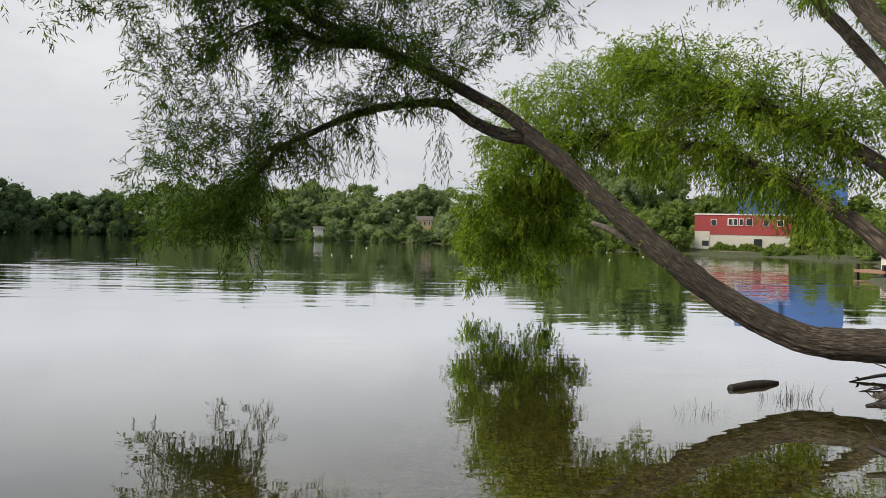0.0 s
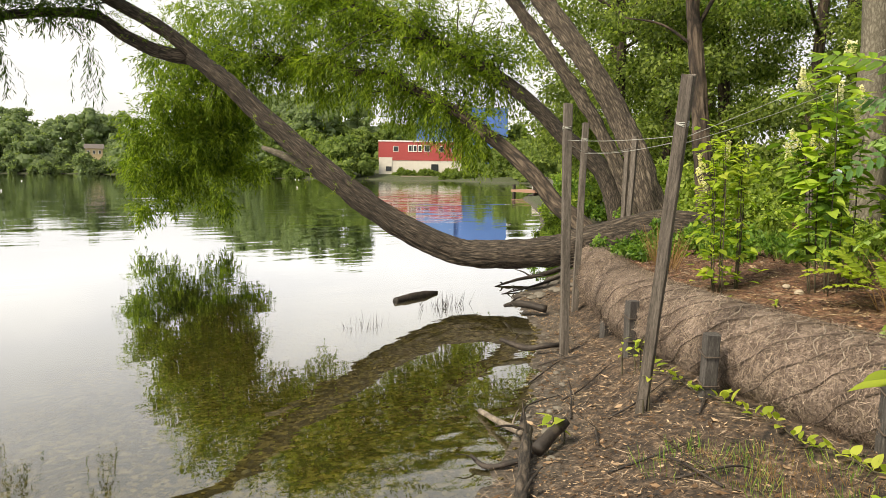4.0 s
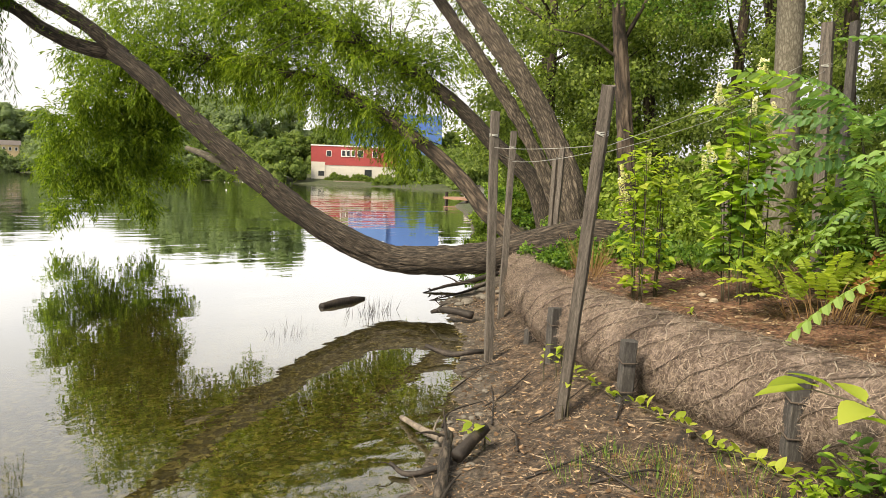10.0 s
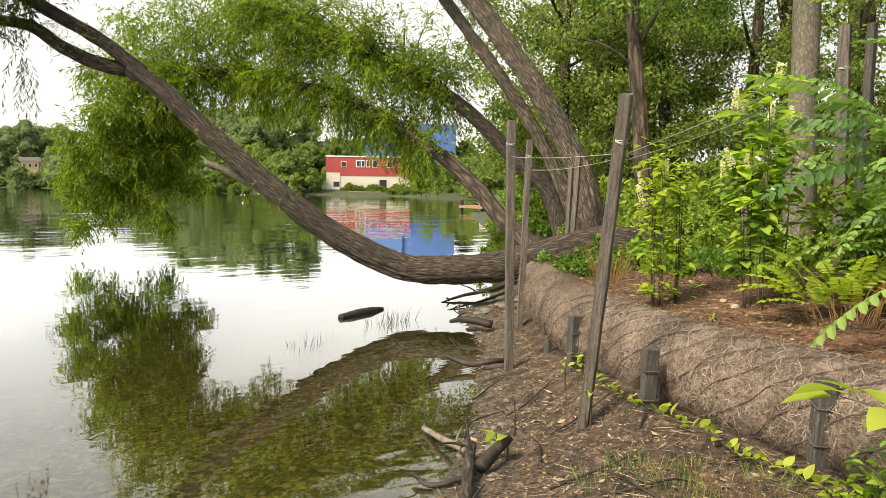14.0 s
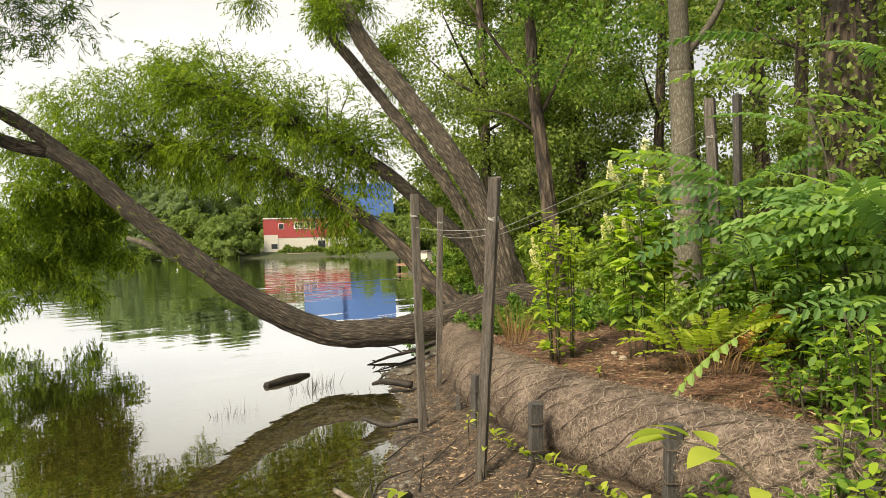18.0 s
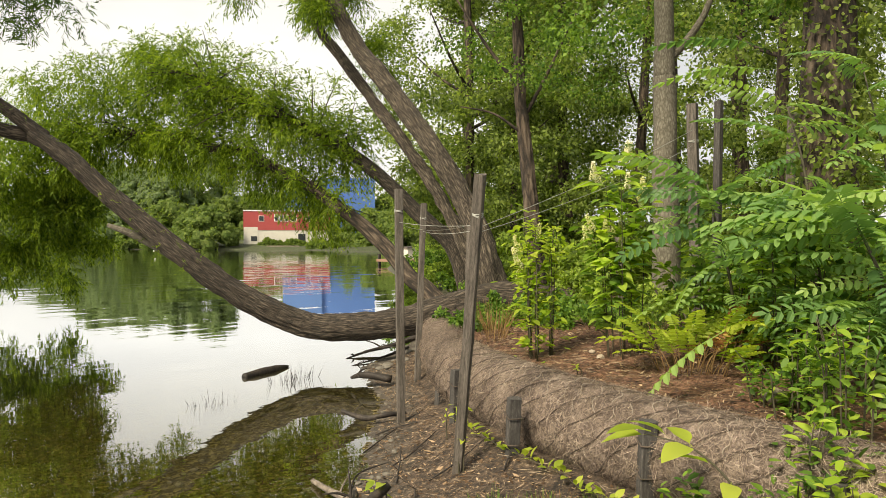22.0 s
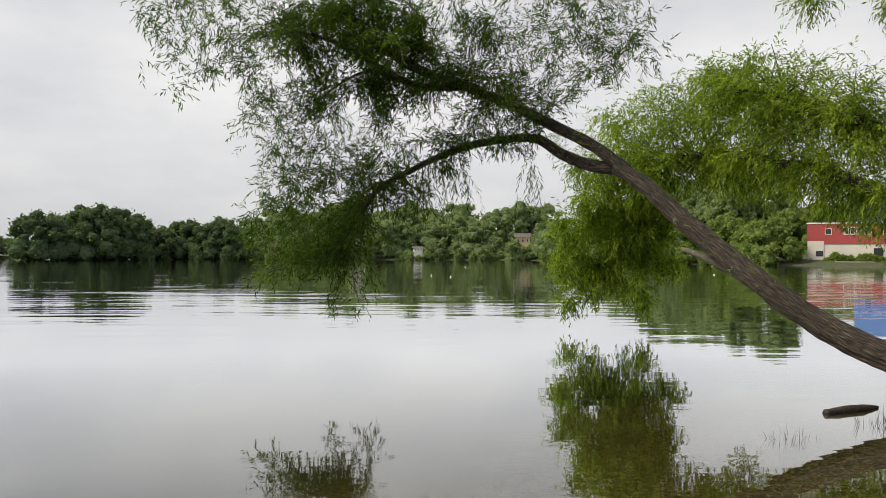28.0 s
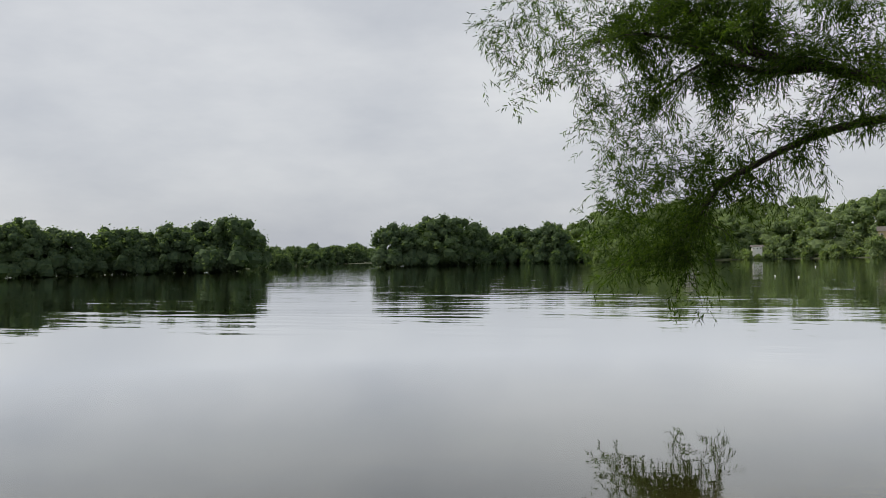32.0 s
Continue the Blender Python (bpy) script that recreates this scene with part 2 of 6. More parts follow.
M_PALE_STONE = surface("pale_stone", 7.0, [(0.3, (0.2, 0.17, 0.125)), (0.55, (0.34, 0.29, 0.23)), (0.8, (0.48, 0.43, 0.36))], rough=0.8, bump=0.3, dist=0.01)
M_LITTER = leaf_material("leaf_litter", (0.035, 0.021, 0.013), (0.13, 0.08, 0.046), (0.48, 0.36, 0.24), 0.8, 0.05, 4.0)
M_TWIG_LITTER = leaf_material("twig_litter", (0.022, 0.016, 0.011), (0.12, 0.09, 0.066), (0.42, 0.34, 0.25), 0.8, 0.0, 3.0)
M_RED = plain("red_cladding", (0.28, 0.04, 0.04), 0.6, 0.12, 0.5)
M_WHITE_WALL = plain("white_block_wall", (0.48, 0.465, 0.42), 0.8, 0.12, 0.6)
M_BLUE = plain("blue_sheeting", (0.06, 0.13, 0.31), 0.55, 0.12, 0.3)
M_BLUE_DARK = plain("blue_sheeting_side", (0.055, 0.13, 0.35), 0.55, 0.12, 0.3)
M_TRIM = plain("pale_trim", (0.7, 0.7, 0.67), 0.6)
M_GLASS = plain("dark_window", (0.03, 0.035, 0.04), 0.08, 0.3)
M_ROOF = plain("roof_shingle", (0.09, 0.08, 0.075), 0.85, 0.25, 1.0, 0.3)
M_YELLOW = plain("yellow_siding", (0.55, 0.43, 0.26), 0.75)
M_GREYWALL = plain("grey_siding", (0.4, 0.38, 0.35), 0.8)
M_SANDY = plain("sandy_bank", (0.5, 0.38, 0.24), 0.9, 0.2, 1.0)
M_BRICKRED = plain("terracotta_deck", (0.22, 0.13, 0.09), 0.85)
M_BUOY = plain("white_plastic", (0.8, 0.8, 0.78), 0.4)


# ---- mesh helpers ----
def mesh_of(name, verts, faces, mat, smooth=False, uvs=None):
    me = bpy.data.meshes.new(name)
    me.from_pydata([tuple(map(float, v)) for v in verts], [], faces)
    me.materials.append(mat)
    if smooth:
        me.polygons.foreach_set("use_smooth", [True] * len(me.polygons))
    if uvs is not None:
        lay = me.uv_layers.new(name="UVMap")
        idx = np.empty(len(me.loops), dtype=np.int32)
        me.loops.foreach_get("vertex_index", idx)
        lay.data.foreach_set("uv", np.asarray(uvs, dtype=np.float32)[idx].ravel())
    me.update()
    return me


def quads_mesh(name, V, mat, per=4):
    """One mesh from an array (n, per, 3) of loose polygons."""
    V = np.asarray(V, dtype=np.float32)
    n = len(V)
    me = bpy.data.meshes.new(name)
    me.vertices.add(n * per)
    me.vertices.foreach_set("co", V.ravel())
    me.loops.add(n * per)
    me.loops.foreach_set("vertex_index", np.arange(n * per, dtype=np.int32))
    me.polygons.add(n)
    me.polygons.foreach_set("loop_start", np.arange(0, n * per, per, dtype=np.int32))
    me.polygons.foreach_set("loop_total", np.full(n, per, dtype=np.int32))
    me.materials.append(mat)
    me.update(calc_edges=True)
    return me


def part(name, data, parent, label="", mat=None):
    if isinstance(data, bmesh.types.BMesh):
        me = bpy.data.meshes.new(name)
        data.to_mesh(me)
        data.free()
        me.materials.append(mat)
        data = me
    ob = new(name, data)
    ob.parent = parent
    if label:
        ob["label"] = label
    return ob


def thing(name, label, category, loc=(0, 0, 0), data=None, group="", kind=""):
    ob = new(name, data)
    ob.location = loc
    return tagged(ob, label, category, group, kind)


def unit(a):
    a = np.asarray(a, float)
    return a / (np.linalg.norm(a, axis=-1, keepdims=True) + 1e-9)


def spline(points, per=6):
    """Catmull-Rom through the points."""
    P = np.asarray(points, float)
    P = np.vstack([2 * P[0] - P[1], P, 2 * P[-1] - P[-2]])
    out = []
    for i in range(1, len(P) - 2):
        for k in range(per):
            t = k / per
            a, b, c, d = P[i - 1], P[i], P[i + 1], P[i + 2]
            out.append(0.5 * (2 * b + (c - a) * t + (2 * a - 5 * b + 4 * c - d) * t * t + (3 * b - a - 3 * c + d) * t ** 3))
    out.append(P[-2])
    return np.array(out)


def tube(points, radii, sides=10, rough=0.0, seed=0, caps=True, furrow=0.0):
    """Vertices, faces and UVs of a limb with a lumpy outline."""
    P = np.asarray(points, float)
    n = len(P)
    r = np.interp(np.linspace(0, 1, n), np.linspace(0, 1, len(radii)), radii)
    T = unit(np.gradient(P, axis=0))
    up = np.array([0.0, 0.0, 1.0]) if abs(T[0][2]) < 0.9 else np.array([1.0, 0.0, 0.0])
    V, UV = [], []
    N = unit(np.cross(T[0], up))
    dist = 0.0
    for i in range(n):
        N = unit(N - T[i] * np.dot(N, T[i]))
        B = np.cross(T[i], N)
        if i:
            dist += np.linalg.norm(P[i] - P[i - 1])
        for k in range(sides):
            a = 2 * math.pi * k / sides
            d = N * math.cos(a) + B * math.sin(a)
            rr = r[i]
            if rough:
                rr *= 1 + rough * noise.noise(Vector((math.cos(a) * 1.6 + seed * 7.3, math.sin(a) * 1.6, dist * 1.2 / max(r[0], 0.02) * 0.25))) \
                    + rough * 0.5 * noise.noise(Vector((math.cos(a) * 4 + seed * 3.1, math.sin(a) * 4, dist * 3.0)))
            if furrow:
                u = Vector((math.cos(a) * r[i] * 13 + 0.35 * math.sin(dist * 5), math.sin(a) * r[i] * 13 + seed, dist * 2.4))
                rr += furrow * (0.8 - 2.4 * abs(noise.noise(u)) + 0.5 * noise.noise(u * 2.3))
            V.append(P[i] + d * rr)
            ang = a if k <= sides / 2 else 2 * math.pi - a
            UV.append((ang * max(r[0], 0.03), dist))
    F = [(i * sides + k, i * sides + (k + 1) % sides, (i + 1) * sides + (k + 1) % sides, (i + 1) * sides + k) for i in range(n - 1) for k in range(sides)]
    if caps:
        F += [tuple(reversed(range(sides))), tuple(range((n - 1) * sides, n * sides))]
    return V, F, UV


def limb(name, points, radii, mat, parent, sides=10, rough=0.12, seed=0, per=5, label="", furrow=0.0):
    V, F, UV = tube(spline(points, per), radii, sides, rough, seed, True, furrow)
    return part(name, mesh_of(name, V, F, mat, True, UV), parent, label)


def leaf_quads(base, along, side, length, width):
    """Rhombic leaves: arrays of base points, directions, side vectors."""
    length, width = np.asarray(length)[:, None], np.asarray(width)[:, None]
    mid = base + along * length * 0.45
    nrm = np.cross(along, side)
    return np.stack([base, mid + side * width * 0.5 + nrm * width * 0.12, base + along * length, mid - side * width * 0.5 + nrm * width * 0.12], 1)


rng = np.random.default_rng(11)


def strands(origins, outward, count, length, leaf_len, leaf_w, droop=1.0, gap=0.035, spread=0.5):
    """Willow twigs: each springs outwards from an origin, arches over and hangs; slender leaves along it. Returns leaf quads and twig lines."""
    origins, outward = np.asarray(origins, float), np.asarray(outward, float)
    pick = rng.integers(0, len(origins), count)
    o = origins[pick] + rng.normal(0, 0.05, (count, 3))
    d = unit(outward[pick] + rng.normal(0, spread, (count, 3)))
    L = length * rng.uniform(0.45, 1.25, count)
    steps = int(length * 1.1 / gap)
    pos, vel = o.copy(), d.copy()
    quads, lines = [], [pos.copy()]
    for k in range(steps):
        vel = unit(vel + np.array([0, 0, -1.0]) * droop * gap * 2.2 + rng.normal(0, 0.05, (count, 3)))
        pos = pos + vel * gap
        alive = (k * gap) < L
        if not alive.any():
            break
        c = pos[alive]
        v = vel[alive]
        m = len(c)
        rnd = unit(np.cross(v, unit(rng.normal(0, 1, (m, 3)))))
        al = unit(v * 0.75 + rnd * 0.65 + np.array([0, 0, -0.35]))
        sd = unit(np.cross(al, unit(rng.normal(0, 1, (m, 3)))))
        quads.append(leaf_quads(c, al, sd, leaf_len * rng.uniform(0.6, 1.25, m), leaf_w * rng.uniform(0.7, 1.3, m)))
        if k % 4 == 3:
            lines.append(pos.copy())
    return np.concatenate(quads)


def blob_leaves(centres, radii, per, leaf, squash=0.75, shell=0.55):
    """Broad leaves spread through uneven clumps."""
    centres = np.asarray(centres, float)
    n = len(centres) * per
    c = np.repeat(centres, per, 0)
    r = np.repeat(np.asarray(radii, float), per)[:, None]
    d = unit(rng.normal(0, 1, (n, 3)))
    rad = (shell + (1 - shell) * rng.random((n, 1))) * rng.uniform(0.75, 1.15, (n, 1))
    p = c + d * r * rad * np.array([1, 1, squash])
    al = unit(d * 0.5 + rng.normal(0, 0.6, (n, 3)) + np.array([0, 0, -0.35]))
    sd = unit(np.cross(al, unit(d + rng.normal(0, 0.5, (n, 3)))))
    s = leaf * rng.uniform(0.6, 1.3, n)
    return leaf_quads(p, al, sd, s, s * 0.62)


# ---- plan: shoreline, coir log, ground ----
SHORE = np.array([(-400, -60), (-60, -22), (-10, -1.2), (-3, 0.7), (0.4, 1.6), (1.6, 2.5), (2.2, 2.95), (3.0, 3.62), (3.55, 4.22), (4.08, 4.86), (4.55, 5.45),
                  (5.2, 6.2), (5.72, 7.2), (6.3, 8.2), (7.5, 9.05), (9.6, 11.0), (13.0, 15.6), (22, 27.5), (34, 43), (46, 58), (60, 74), (60, 88), (52, 99), (42, 108), (34, 114),
                  (26, 130), (20, 158), (4, 164), (-14, 166), (-40, 172), (-72, 200), (-88, 214), (-96, 240), (-120, 330), (-175, 380), (-215, 330), (-165, 215), (-150, 178),
                  (-190, 150), (-420, 120)])
LOG = np.array([(4.25, -6.0, 0.66), (3.92, -2.0, 0.65), (3.88, 0.2, 0.63), (3.98, 1.1, 0.61), (4.1, 1.78, 0.6), (4.24, 2.4, 0.59), (4.42, 3.0, 0.58), (4.6, 3.5, 0.57), (5.06, 4.5, 0.55),
                (5.75, 5.55, 0.51), (6.5, 6.6, 0.5), (7.15, 7.35, 0.47)])


def nearest_on(line, X, Y):
    """Distance from a polyline, the side of it, and how far along it."""
    best = np.full(X.shape, 1e9)
    side = np.ones(X.shape)
    for i in range(len(line) - 1):
        ax, ay = line[i][:2]
        bx, by = line[i + 1][:2]
        dx, dy = bx - ax, by - ay
        t = np.clip(((X - ax) * dx + (Y - ay) * dy) / (dx * dx + dy * dy), 0, 1)
        d = np.hypot(X - ax - t * dx, Y - ay - t * dy)
        s = np.sign(dx * (Y - ay) - dy * (X - ax))
        near = d < best - 1e-9
        best = np.where(near, d, best)
        side = np.where(near, s, side)
    return best, side


def smooth(a, b, x):
    t = np.clip((x - a) / (b - a), 0.0, 1.0)
    return t * t * (3 - 2 * t)


def wave(X, Y, f, s):
    return np.sin(X * f + s) * np.cos(Y * f * 1.13 + s * 2) + 0.5 * np.sin((X + Y) * f * 2.1 + s * 3)


def ground_height(X, Y):
    d, s = nearest_on(SHORE, X, Y)
    land = -s * d
    far = smooth(9, 30, np.hypot(X, Y))
    bed = -0.035 - 0.07 * np.minimum(-land, 4.5) - 0.2 * np.clip(-land - 4.5, 0, 12)
    bank = 0.3 * smooth(0, 1.25, land) + 0.05 * smooth(1.2, 3, land)
    dl, sl = nearest_on(LOG, X, Y)
    behind = np.where(sl < 0, dl, 0)
    beyond = smooth(6.3, 9.0, Y - 0.35 * X + 2.4)
    up = (0.42 * smooth(0.1, 0.34, behind) + 0.09 * np.clip(behind - 0.3, 0, 9)) * np.where(X > 3.2, 1, 0) * (1 - far)
    shore_rise = (0.55 * smooth(0.0, 2.2, land) + 0.05 * np.clip(land, 0, 12)) * smooth(6.2, 9.5, Y) * (1 - far)
    front = np.where(sl > 0, dl, 9)
    heap = 0.1 * smooth(0.8, 0.35, front) * smooth(5.4, 3.6, Y) * np.where(X > 2.5, 1, 0)
    near = np.maximum(bank + up + heap, shore_rise)
    farland = 0.5 * smooth(0, 2, land) + 0.05 * np.clip(land, 0, 24)
    z = np.where(land > 0, near * (1 - far) + farland * far, bed)
    lump = 0.014 * wave(X, Y, 5.3, 1.2) + 0.007 * wave(X, Y, 17.0, 0.4)
    return z + lump * smooth(-0.1, 0.4, land) * (1 - far)


def grid_coords():
    a = [-4.0, -3.0, -2.0]
    fine = list(np.arange(-1.5, 9.5, 0.075))
    tail = [10, 11, 12.5, 14, 16, 19, 23, 28, 34, 42, 52, 62, 75, 90, 105, 120, 135, 150, 170, 190, 215, 250, 300, 400, 600, 1000, 2000]
    neg = [-2000, -1000, -600, -400, -300, -240, -200, -170, -140, -110, -85, -65, -50, -38, -28, -20, -14, -9, -6]
    return np.array(neg + a + fine + tail)


gx = grid_coords()
gy = grid_coords()
GX, GY = np.meshgrid(gx, gy, indexing="ij")
GZ = ground_height(GX, GY)
nx, ny = len(gx), len(gy)
verts = np.stack([GX.ravel(), GY.ravel(), GZ.ravel()], 1)
faces = [(i * ny + j, (i + 1) * ny + j, (i + 1) * ny + j + 1, i * ny + j + 1) for i in range(nx - 1) for j in range(ny - 1)]


def ground_material():
    m, n, l, b = material("lake_shore_ground")
    g = n.new("ShaderNodeNewGeometry")
    sx = n.new("ShaderNodeSeparateXYZ")
    l.new(g.outputs["Position"], sx.inputs["Vector"])
    big = noise_tex(n, l, 1.6, 5.0, 0.6)
    small = noise_tex(n, l, 26.0, 5.0, 0.72)
    mid = noise_tex(n, l, 7.0, 4.0, 0.65)
    f = mixed(n, l, 0.6, mid.outputs["Fac"], small.outputs["Fac"])
    soil = ramp(n, l, f, [(0.4, (0.01, 0.007, 0.005)), (0.48, (0.048, 0.034, 0.024)), (0.56, (0.11, 0.076, 0.05)), (0.63, (0.31, 0.235, 0.165))])
    mulch = ramp(n, l, f, [(0.4, (0.025, 0.011, 0.007)), (0.5, (0.12, 0.056, 0.032)), (0.64, (0.32, 0.18, 0.11))])
    vor = n.new("ShaderNodeTexVoronoi")
    vor.inputs["Scale"].default_value = 22.0
    tcc = n.new("ShaderNodeTexCoord")
    l.new(tcc.outputs["Object"], vor.inputs["Vector"])
    bedc = ramp(n, l, vor.outputs["Color"], [(0.3, (0.018, 0.014, 0.003)), (0.5, (0.06, 0.048, 0.01)), (0.85, (0.3, 0.25, 0.1))])
    bed = mixed(n, l, mid.outputs["Fac"], bedc, (0.045, 0.036, 0.007))
    deep = n.new("ShaderNodeMapRange")
    deep.inputs["From Min"].default_value, deep.inputs["From Max"].default_value = -0.75, -0.22
    l.new(sx.outputs["Z"], deep.inputs["Value"])
    bed2 = mixed(n, l, deep.outputs["Result"], (0.022, 0.02, 0.011), bed)
    wet = n.new("ShaderNodeMapRange")
    wet.inputs["From Min"].default_value, wet.inputs["From Max"].default_value = -0.01, 0.05
    l.new(sx.outputs["Z"], wet.inputs["Value"])
    hi = n.new("ShaderNodeMapRange")
    hi.inputs["From Min"].default_value, hi.inputs["From Max"].default_value = 0.5, 0.68
    l.new(sx.outputs["Z"], hi.inputs["Value"])
    c = mixed(n, l, wet.outputs["Result"], bed2, soil)
    edge = n.new("ShaderNodeMapRange")
    edge.inputs["From Min"].default_value, edge.inputs["From Max"].default_value = -0.06, -0.02
    edge2 = n.new("ShaderNodeMapRange")
    edge2.inputs["From Min"].default_value, edge2.inputs["From Max"].default_value = 0.12, 0.05
    both = n.new("ShaderNodeMath")
    both.operation = "MULTIPLY"
    for e, k in ((edge, 0), (edge2, 1)):
        l.new(sx.outputs["Z"], e.inputs["Value"])
        l.new(e.outputs["Result"], both.inputs[k])
    c = mixed(n, l, both.outputs["Value"], c, ramp(n, l, f, [(0.4, (0.028, 0.023, 0.017)), (0.55, (0.095, 0.08, 0.064)), (0.66, (0.24, 0.21, 0.17))]))
    c = mixed(n, l, hi.outputs["Result"], c, mulch)
    sd = n.new("ShaderNodeSeparateXYZ")
    l.new(g.outputs["Position"], sd.inputs["Vector"])
    ln = n.new("ShaderNodeVectorMath")
    ln.operation = "LENGTH"
    l.new(g.outputs["Position"], ln.inputs[0])
    fr = n.new("ShaderNodeMapRange")
    fr.inputs["From Min"].default_value, fr.inputs["From Max"].default_value = 14, 26
    l.new(ln.outputs["Value"], fr.inputs["Value"])
    green = ramp(n, l, big.outputs["Fac"], [(0.35, (0.025, 0.036, 0.012)), (0.65, (0.05, 0.065, 0.022))])
    landfar = n.new("ShaderNodeMath")
    landfar.operation = "MULTIPLY"
    l.new(fr.outputs["Result"], landfar.inputs[0])
    l.new(wet.outputs["Result"], landfar.inputs[1])
    l.new(mixed(n, l, landfar.outputs["Value"], c, green), b.inputs["Base Color"])
    b.inputs["Roughness"].default_value = 0.9
    bumped(n, l, b, f, 1.0, 0.07)
    return m


ground = new("ground", mesh_of("ground", verts, faces, ground_material(), True))
tagged(ground, "dark earth lake bank sloping into gravelly lake bed", "ground", kind="structure")


def water_material():
    m, n, l, b = material("lake_water")
    n.remove(b)
    g = n.new("ShaderNodeNewGeometry")

    def ripple(scale, stretch, turn, detail):
        mpp = n.new("ShaderNodeMapping")
        mpp.inputs["Scale"].default_value = stretch
        mpp.inputs["Rotation"].default_value = (0, 0, radians(turn))
        l.new(g.outputs["Position"], mpp.inputs["Vector"])
        t = n.new("ShaderNodeTexNoise")
        t.inputs["Scale"].default_value, t.inputs["Detail"].default_value = scale, detail
        l.new(mpp.outputs["Vector"], t.inputs["Vector"])
        return t.outputs["Fac"]

    def ranged(v, a, b, c, d):
        r = n.new("ShaderNodeMapRange")
        r.inputs["From Min"].default_value, r.inputs["From Max"].default_value = a, b
        r.inputs["To Min"].default_value, r.inputs["To Max"].default_value = c, d
        l.new(v, r.inputs["Value"])
        return r.outputs["Result"]

    def op(kind, a, b):
        o = n.new("ShaderNodeMath")
        o.operation = kind
        for k, v in enumerate((a, b)):
            if isinstance(v, float):
                o.inputs[k].default_value = v
            else:
                l.new(v, o.inputs[k])
        return o.outputs["Value"]

    ln = n.new("ShaderNodeVectorMath")
    ln.operation = "LENGTH"
    l.new(g.outputs["Position"], ln.inputs[0])
    dist = ln.outputs["Value"]
    # a breeze band some way out, long low swells across the view; calm water near and far
    patch = ranged(ripple(0.05, (0.6, 1.6, 1), -14, 2.0), 0.42, 0.62, 0.1, 1.0)
    band = op("MULTIPLY", ranged(dist, 13.0, 26.0, 0.0, 1.0), ranged(dist, 40.0, 85.0, 1.0, 0.3))
    swell = op("MULTIPLY", op("MULTIPLY", ripple(1.0, (0.14, 0.75, 1), -14, 1.0), op("MULTIPLY", band, patch)), 0.05)
    calm = op("MULTIPLY", ripple(1.1, (0.5, 1.3, 1), -22, 2.0), ranged(dist, 10.0, 60.0, 0.0045, 0.012))
    fine = op("MULTIPLY", ripple(6.0, (0.6, 1.2, 1), -22, 2.0), 0.0006)
    # wavelets lapping at the near bank
    lap = n.new("ShaderNodeVectorMath")
    lap.operation = "DISTANCE"
    lap.inputs[1].default_value = (2.75, 3.75, 0)
    l.new(g.outputs["Position"], lap.inputs[0])
    lapping = op("MULTIPLY", op("MULTIPLY", ripple(2.4, (1.0, 1.7, 1), 35, 1.0), ranged(lap.outputs["Value"], 0.2, 0.95, 1.0, 0.0)), 0.016)
    bp = n.new("ShaderNodeBump")
    bp.inputs["Distance"].default_value = 1.0
    l.new(op("ADD", lapping, op("ADD", op("ADD", swell, calm), fine)), bp.inputs["Height"])
    fre = n.new("ShaderNodeFresnel")
    fre.inputs["IOR"].default_value = 1.33
    gl = n.new("ShaderNodeBsdfGlossy")
    gl.inputs["Roughness"].default_value = 0.006
    gl.inputs["Color"].default_value = (0.97, 0.98, 0.99, 1)
    l.new(bp.outputs["Normal"], gl.inputs["Normal"])
    tr = n.new("ShaderNodeBsdfTransparent")
    tr.inputs["Color"].default_value = (0.84, 0.85, 0.58, 1)
    ms = n.new("ShaderNodeMixShader")
    l.new(ranged(fre.outputs["Fac"], 0.035, 0.45, 0.08, 0.97), ms.inputs["Fac"])
    l.new(tr.outputs["BSDF"], ms.inputs[1])
    l.new(gl.outputs["BSDF"], ms.inputs[2])
    l.new(ms.outputs["Shader"], n["Material Output"].inputs["Surface"])
    return m


water = new("water", mesh_of("water", [(-2000, -2000, 0), (2000, -2000, 0), (2000, 2000, 0), (-2000, 2000, 0)], [(0, 1, 2, 3)], water_material()))
tagged(water, "calm grey-green lake water mirroring trees and sky", "water", kind="structure")


def gz(x, y):
    return float(ground_height(np.array([float(x)]), np.array([float(y)]))[0])


